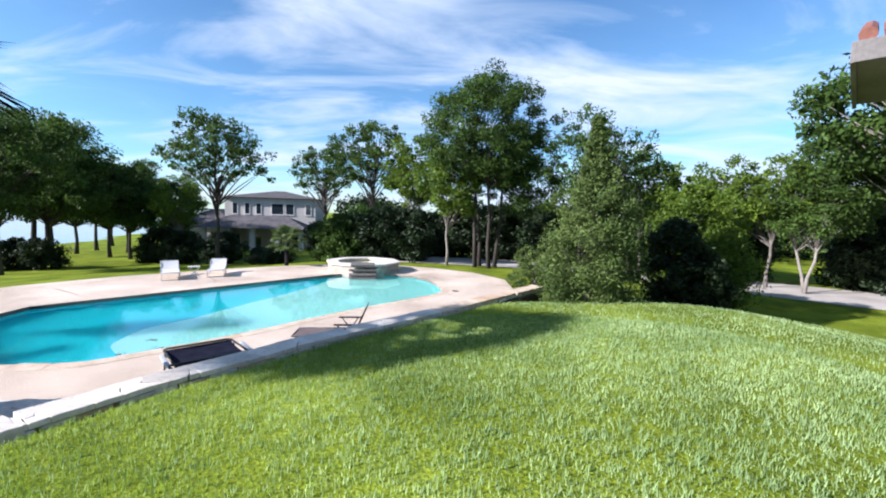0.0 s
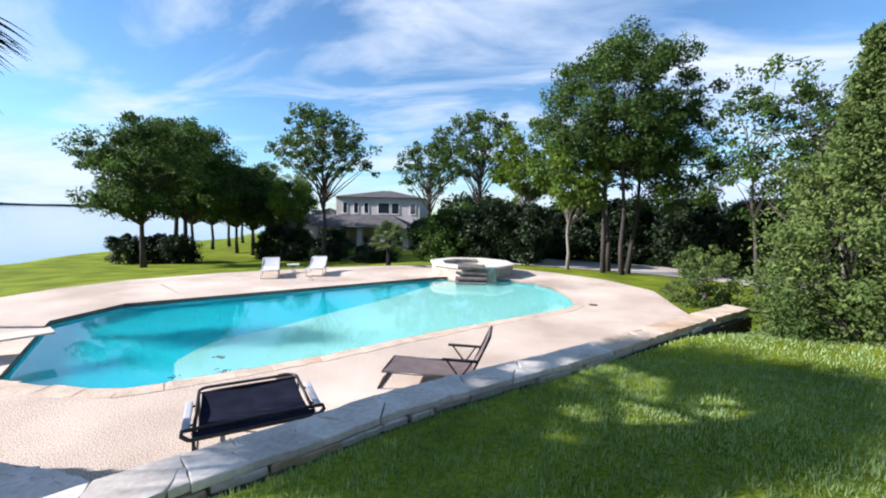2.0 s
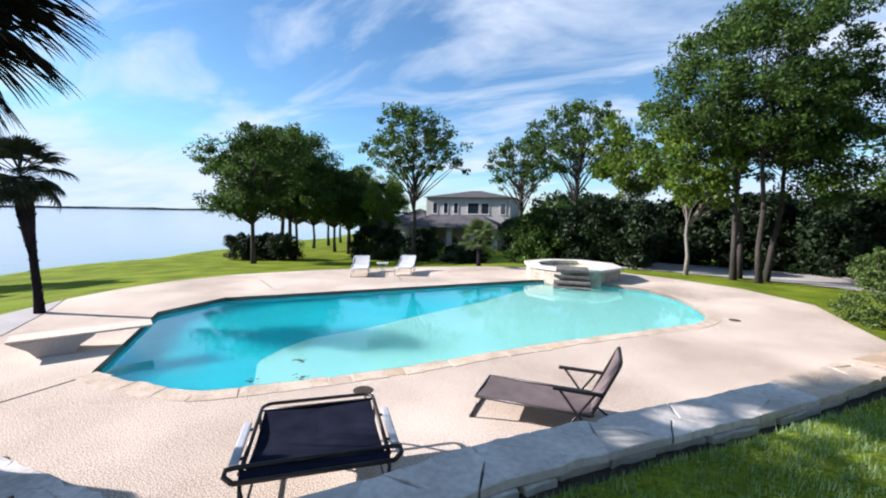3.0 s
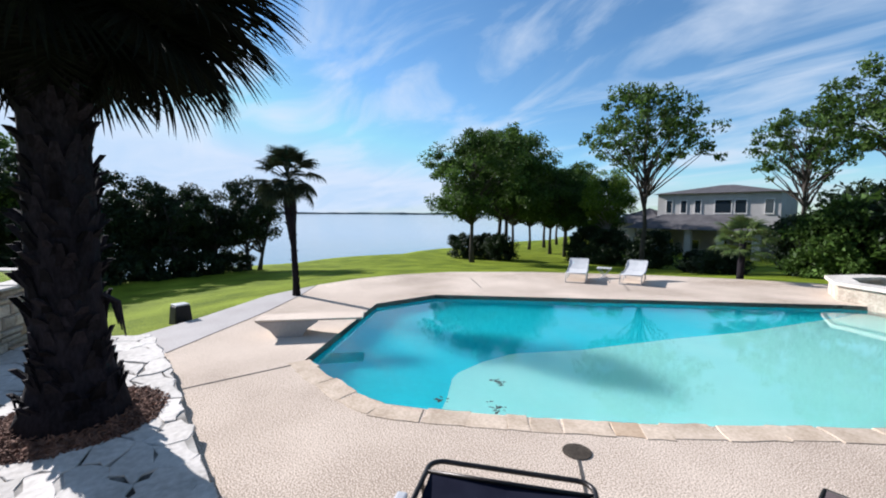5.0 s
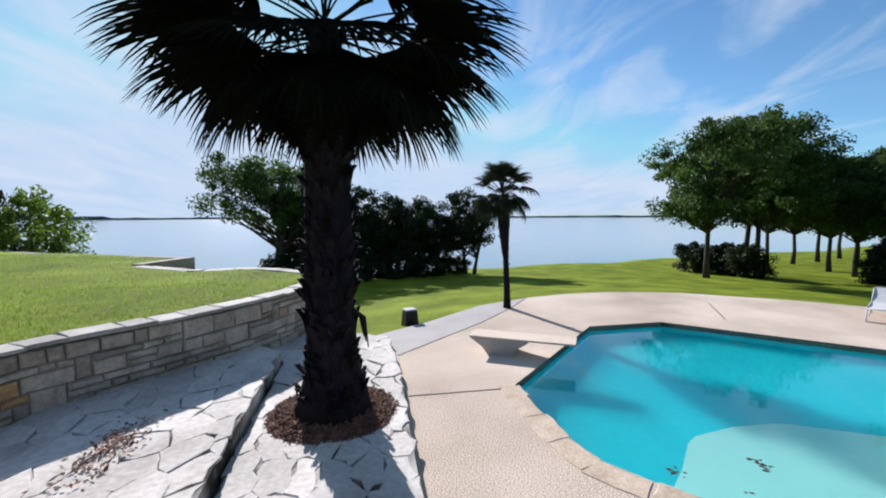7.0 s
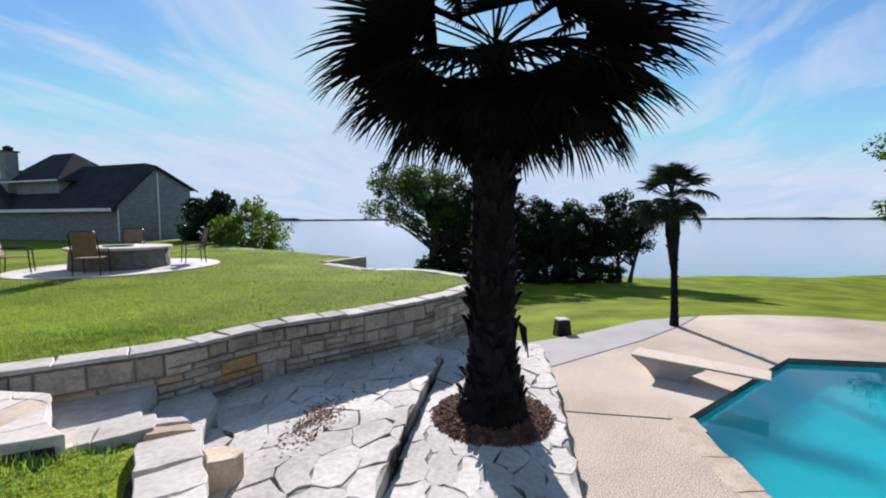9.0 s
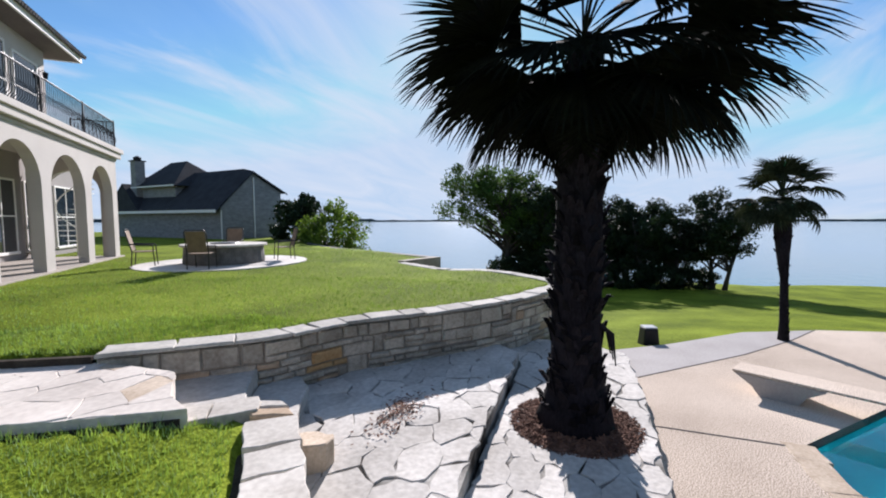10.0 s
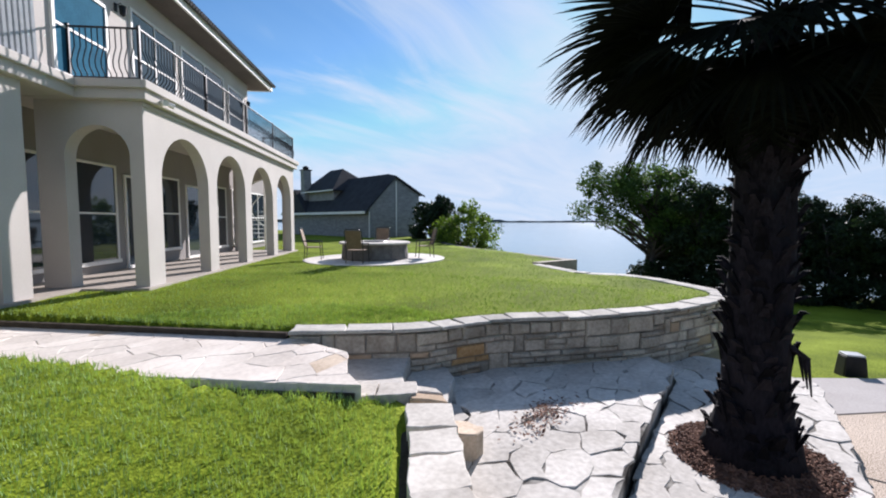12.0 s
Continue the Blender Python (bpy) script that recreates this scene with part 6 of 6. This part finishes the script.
for poly, z, mt in (([(-5.30, 2.10), (-5.49, 2.43), (-5.58, 2.29), (-5.40, 1.96)], 0.806, M_TAN), ([(-5.41, 1.95), (-5.59, 2.28), (-5.66, 2.14), (-5.53, 1.83)], 0.812, M_CAP)):
    slab_piece("capstone", poly, 0.66, z, mt, wall_pool, rnd, 0.02, 0.02)
for x, y, z, r, mt in ((-5.60, 2.56, 0.28, 0.17, M_COPE),):
    slab_piece("stone_block", [(x + r * math.cos(a) * (1 + 0.3 * math.sin(5 * a + x)), y + r * math.sin(a)) for a in (0.3, 1.4, 2.5, 3.6, 4.9)], z, z + 1.6 * r, mt, wall_pool, rnd, 0.04, 0.012, 0.3)
L_CORNER = Line([(-5.50, 2.00), (-5.28, 1.80), (-5.02, 1.56)])
row_of_stones("capstone", L_CORNER, 0.0, L_CORNER.len, -0.17, 0.15, 0.66, 0.83, 0.28, 0.42, (M_CAP, M_CAP), wall_pool, 0.006, 0.02, 0.006)
row_of_stones("capstone", L_UP, 0.0, L_UP.len, -0.225, 0.17, 1.025, 1.070, 0.30, 0.85, (M_CAPU, M_CAPU), wall_up, 0.010, 0.05)
# random ashlar face of the terrace wall: blocks of one to three courses fitted into each other
CW, CH, COLS, ROWS_H = 0.085, 0.0945, 153, 10
taken = np.zeros((COLS, ROWS_H), bool)
for ci in range(COLS):
    for ri in range(ROWS_H):
        if taken[ci, ri]:
            continue
        tall = int(rnd.choice((1, 2, 2, 2, 2, 3, 3)))
        long = int(rnd.randint(2, 7)) if tall > 1 else int(rnd.randint(3, 6))
        h = 1
        while h < tall and ri + h < ROWS_H and not taken[ci, ri + h]:
            h += 1
        if ri + h == ROWS_H - 1 and not taken[ci, ri + h] and h < 3:
            h += 1
        w = 1
        while w < long and ci + w < COLS and not taken[ci + w, ri:ri + h].any():
            w += 1
        taken[ci:ci + w, ri:ri + h] = True
        s, L, za, zc = ci * CW, w * CW, 0.06 + ri * CH, 0.06 + (ri + h) * CH
        g = 0.006 + 0.004 * rnd.rand()
        pr = 0.155 + 0.05 * rnd.rand()
        mid_p = L_UP.off(s + L / 2, -0.15)
        orange = math.hypot(mid_p[0] + 7.32, mid_p[1] - 1.40) < 0.24 and 0.46 < (za + zc) / 2 < 0.76
        jig = (rnd.rand(4, 2) - 0.5) * np.array([0.020, 0.016])
        v = []
        for o, ins in ((-0.12, 0.0), (-pr + 0.022, 0.002), (-pr + 0.005, 0.012), (-pr, 0.026)):
            for c, (ss, zz) in enumerate(((s + g + ins, za + g + ins), (s + L - g - ins, za + g + ins), (s + L - g - ins, zc - g - ins), (s + g + ins, zc - g - ins))):
                q = L_UP.off(ss + jig[c, 0] * (ins > 0), o + (rnd.rand() - 0.5) * 0.012)
                v.append((q[0], q[1], zz + jig[c, 1] * (ins > 0)))
        f = [(4 * k + i, 4 * k + (i + 1) % 4, 4 * k + 4 + (i + 1) % 4, 4 * k + 4 + i) for k in range(3) for i in range(4)] + [(12, 13, 14, 15)]
        link_mesh("stone_block", v, f, M_ORANGE if orange else (M_TAN if rnd.rand() < 0.05 else M_WSTONE), wall_up)
# coping round the near side of the pool
L_COPE = Line(smooth_line([POOL[0], POOL[-1], POOL[-2], POOL[-3], POOL[-4], POOL[-5], POOL[-6], POOL[-7], POOL[-8], POOL[-9], POOL[-10]], 0.2))
cope = tagged(new("pool_coping"), "tan and cream flagstone coping along the pool edge", "coping", kind="structure")
row_of_stones("coping_stone", L_COPE, 0.0, L_COPE.len, -0.27, 0.03, -0.05, 0.006, 0.20, 0.60, (M_COPE, M_TAN), cope, 0.004, 0.05, 0.004)
# bare soil along the wall on the lawn side, standing in for the gap's shadow
tagged(part("trim_soil", ribbon(L_POOL, 0.2, L_POOL.len, 0.17, 0.30, 0.4, 0.67), M_SOIL), "bare soil edge between lawn and wall, dark for the shadow in the gap", "soil edge", kind="structure")

# soil strips darkening the shadow line of the lawn edge beside the walk
for pts, a, b in ((WALK_FAR, 0.0, 0.07), (WALK_NEAR, -0.05, 0.02)):
    ln = Line(smooth_line(pts))
    tagged(part("trim_soil", ribbon(ln, 0.02, ln.len - 0.1, a, b, 0.7, 1.035 if pts is WALK_FAR else 0.87), M_SOIL), "soil edge of the lawn beside the walk, dark for the shadow under the turf", "soil edge", kind="structure")

# warm flagstones let into the deck beside the wall
for poly in ([(0.27, 10.70), (0.68, 10.95), (1.02, 11.52), (0.62, 11.68), (0.27, 11.25)], [(0.66, 11.76), (1.07, 11.60), (1.46, 12.16), (1.18, 12.40)], [(1.22, 12.46), (1.50, 12.24), (1.93, 12.84), (1.62, 12.93)]):
    slab_piece("flagstone", poly, -0.03, 0.007, M_TAN if poly[0][0] > 0.5 else M_ORANGE, deck, rnd, 0.03, 0.005, 0.002)

# leaves floating on the pool
for x, y, n in ((-6.45, 9.08, 24), (-5.91, 8.58, 18), (-6.43, 8.18, 8)):
    lv, lf = [], []
    for k in range(n):
        c = np.array([x, y, WATER_Z + 0.004]) + rnd.randn(3) * np.array([0.07, 0.05, 0])
        a = rnd.rand() * 6.283; l = 0.02 + 0.02 * rnd.rand()
        d, e = np.array([math.cos(a), math.sin(a), 0.1]) * l, np.array([-math.sin(a), math.cos(a), 0.1]) * l * 0.5
        b = len(lv); lv += [tuple(c - d), tuple(c + e), tuple(c + d), tuple(c - e)]; lf.append((b, b + 1, b + 2, b + 3))
    tagged(link_mesh("floating_leaves", lv, lf, M_SOIL), "dark clump of leaves floating on the pool", "leaves", kind="stuff")

# leaf litter on the landing
lv, lf = [], []
for k in range(300):
    c = np.array([-6.85, 2.78, 0.322]) + rnd.randn(3) * np.array([0.30, 0.11, 0.0])
    a = rnd.rand() * 6.283; l = 0.012 + 0.025 * rnd.rand()
    d, e = np.array([math.cos(a), math.sin(a), 0.3 * rnd.randn()]) * l, np.array([-math.sin(a), math.cos(a), 0.2 * rnd.randn()]) * l * 0.5
    b = len(lv); lv += [tuple(c - d), tuple(c + e), tuple(c + d), tuple(c - e)]; lf.append((b, b + 1, b + 2, b + 3))
tagged(link_mesh("leaf_litter", lv, lf, M_MULCH), "dry brown leaves scattered on the flags", "leaves", kind="stuff")


# ---------------------------------------------------------------- grass blades
def blades(name, pts, height, width, seed):
    r = np.random.RandomState(seed)
    n = len(pts)
    z = ground(pts[:, 0], pts[:, 1]) - 0.012
    a = r.rand(n) * 2 * math.pi
    tuft = np.array([noise.noise((x * 7.0, y * 7.0, 0.0)) for x, y in pts[:, :2]])
    h = height * (0.55 + 0.75 * r.rand(n)) * (1 + 0.7 * tuft)
    w = width * (0.7 + 0.6 * r.rand(n))
    la, ll = r.rand(n) * 2 * math.pi, 0.55 * r.rand(n)
    base = np.stack([pts[:, 0], pts[:, 1], z], 1)
    side = np.stack([np.cos(a), np.sin(a), np.zeros(n)], 1) * w[:, None] * 0.5
    tip = base + np.stack([np.cos(la) * ll * h, np.sin(la) * ll * h, h], 1)
    v = np.stack([base - side, base + side, tip], 1).reshape(-1, 3)
    me = bpy.data.meshes.new(name)
    me.vertices.add(3 * n); me.loops.add(3 * n); me.polygons.add(n)
    me.vertices.foreach_set("co", v.ravel())
    me.loops.foreach_set("vertex_index", np.arange(3 * n))
    me.polygons.foreach_set("loop_start", np.arange(0, 3 * n, 3))
    me.update(calc_edges=True)
    me.materials.append(M_BLADE)
    return tagged(new(name, me), "short mown green grass of the lawn", "grass", kind="stuff")


def lawn_points(n, x0, x1, y0, y1, seed, near=None, r0=0.0, r1=4.2):
    r = np.random.RandomState(seed)
    p = np.stack([x0 + (x1 - x0) * r.rand(n), y0 + (y1 - y0) * r.rand(n)], 1)
    ok = inside(p[:, 0], p[:, 1], HIGH) & ~inside(p[:, 0], p[:, 1], WALK_AREA)
    ok &= distance(p[:, 0], p[:, 1], [tuple(q) for q in POOL_WALL], closed=False) > 0.31
    ok &= distance(p[:, 0], p[:, 1], [tuple(q) for q in UP_WALL], closed=False) > 0.16
    ok &= distance(p[:, 0], p[:, 1], WALK_NEAR, closed=False) > 0.05
    ok &= ~inside(p[:, 0], p[:, 1], patio)
    hx, hy = p[:, 0] - HOUSE[0], p[:, 1] - HOUSE[1]
    hv = hx * 0.714 - hy * 0.70
    hu = -hx * 0.70 - hy * 0.714
    ok &= ~((hv > -0.12) & (hu > -0.2)) & ~((hv > 1.1) & (hu <= -0.2))
    p = p[ok]
    if near:
        d = np.min([np.hypot(p[:, 0] - a, p[:, 1] - b) for a, b in near], axis=0)
        p = p[(d < r1) & (d >= r0)]
    return p


NEAR = [(0, 2.5), (-1, 4.5), (-2.6, 3), (-3.6, 1.4), (1.0, 4.5)]
blades("grass", lawn_points(260000, -7.5, 5.5, -2.8, 8.8, 1, NEAR, 0, 4.2), 0.058, 0.011, 2)
blades("grass", lawn_points(200000, -14, 10, -8, 14, 3, NEAR, 3.6, 8.5), 0.052, 0.014, 4)
blades("grass", lawn_points(190000, -20, 12, -11, 14, 5, NEAR, 8.0, 30), 0.045, 0.016, 6)
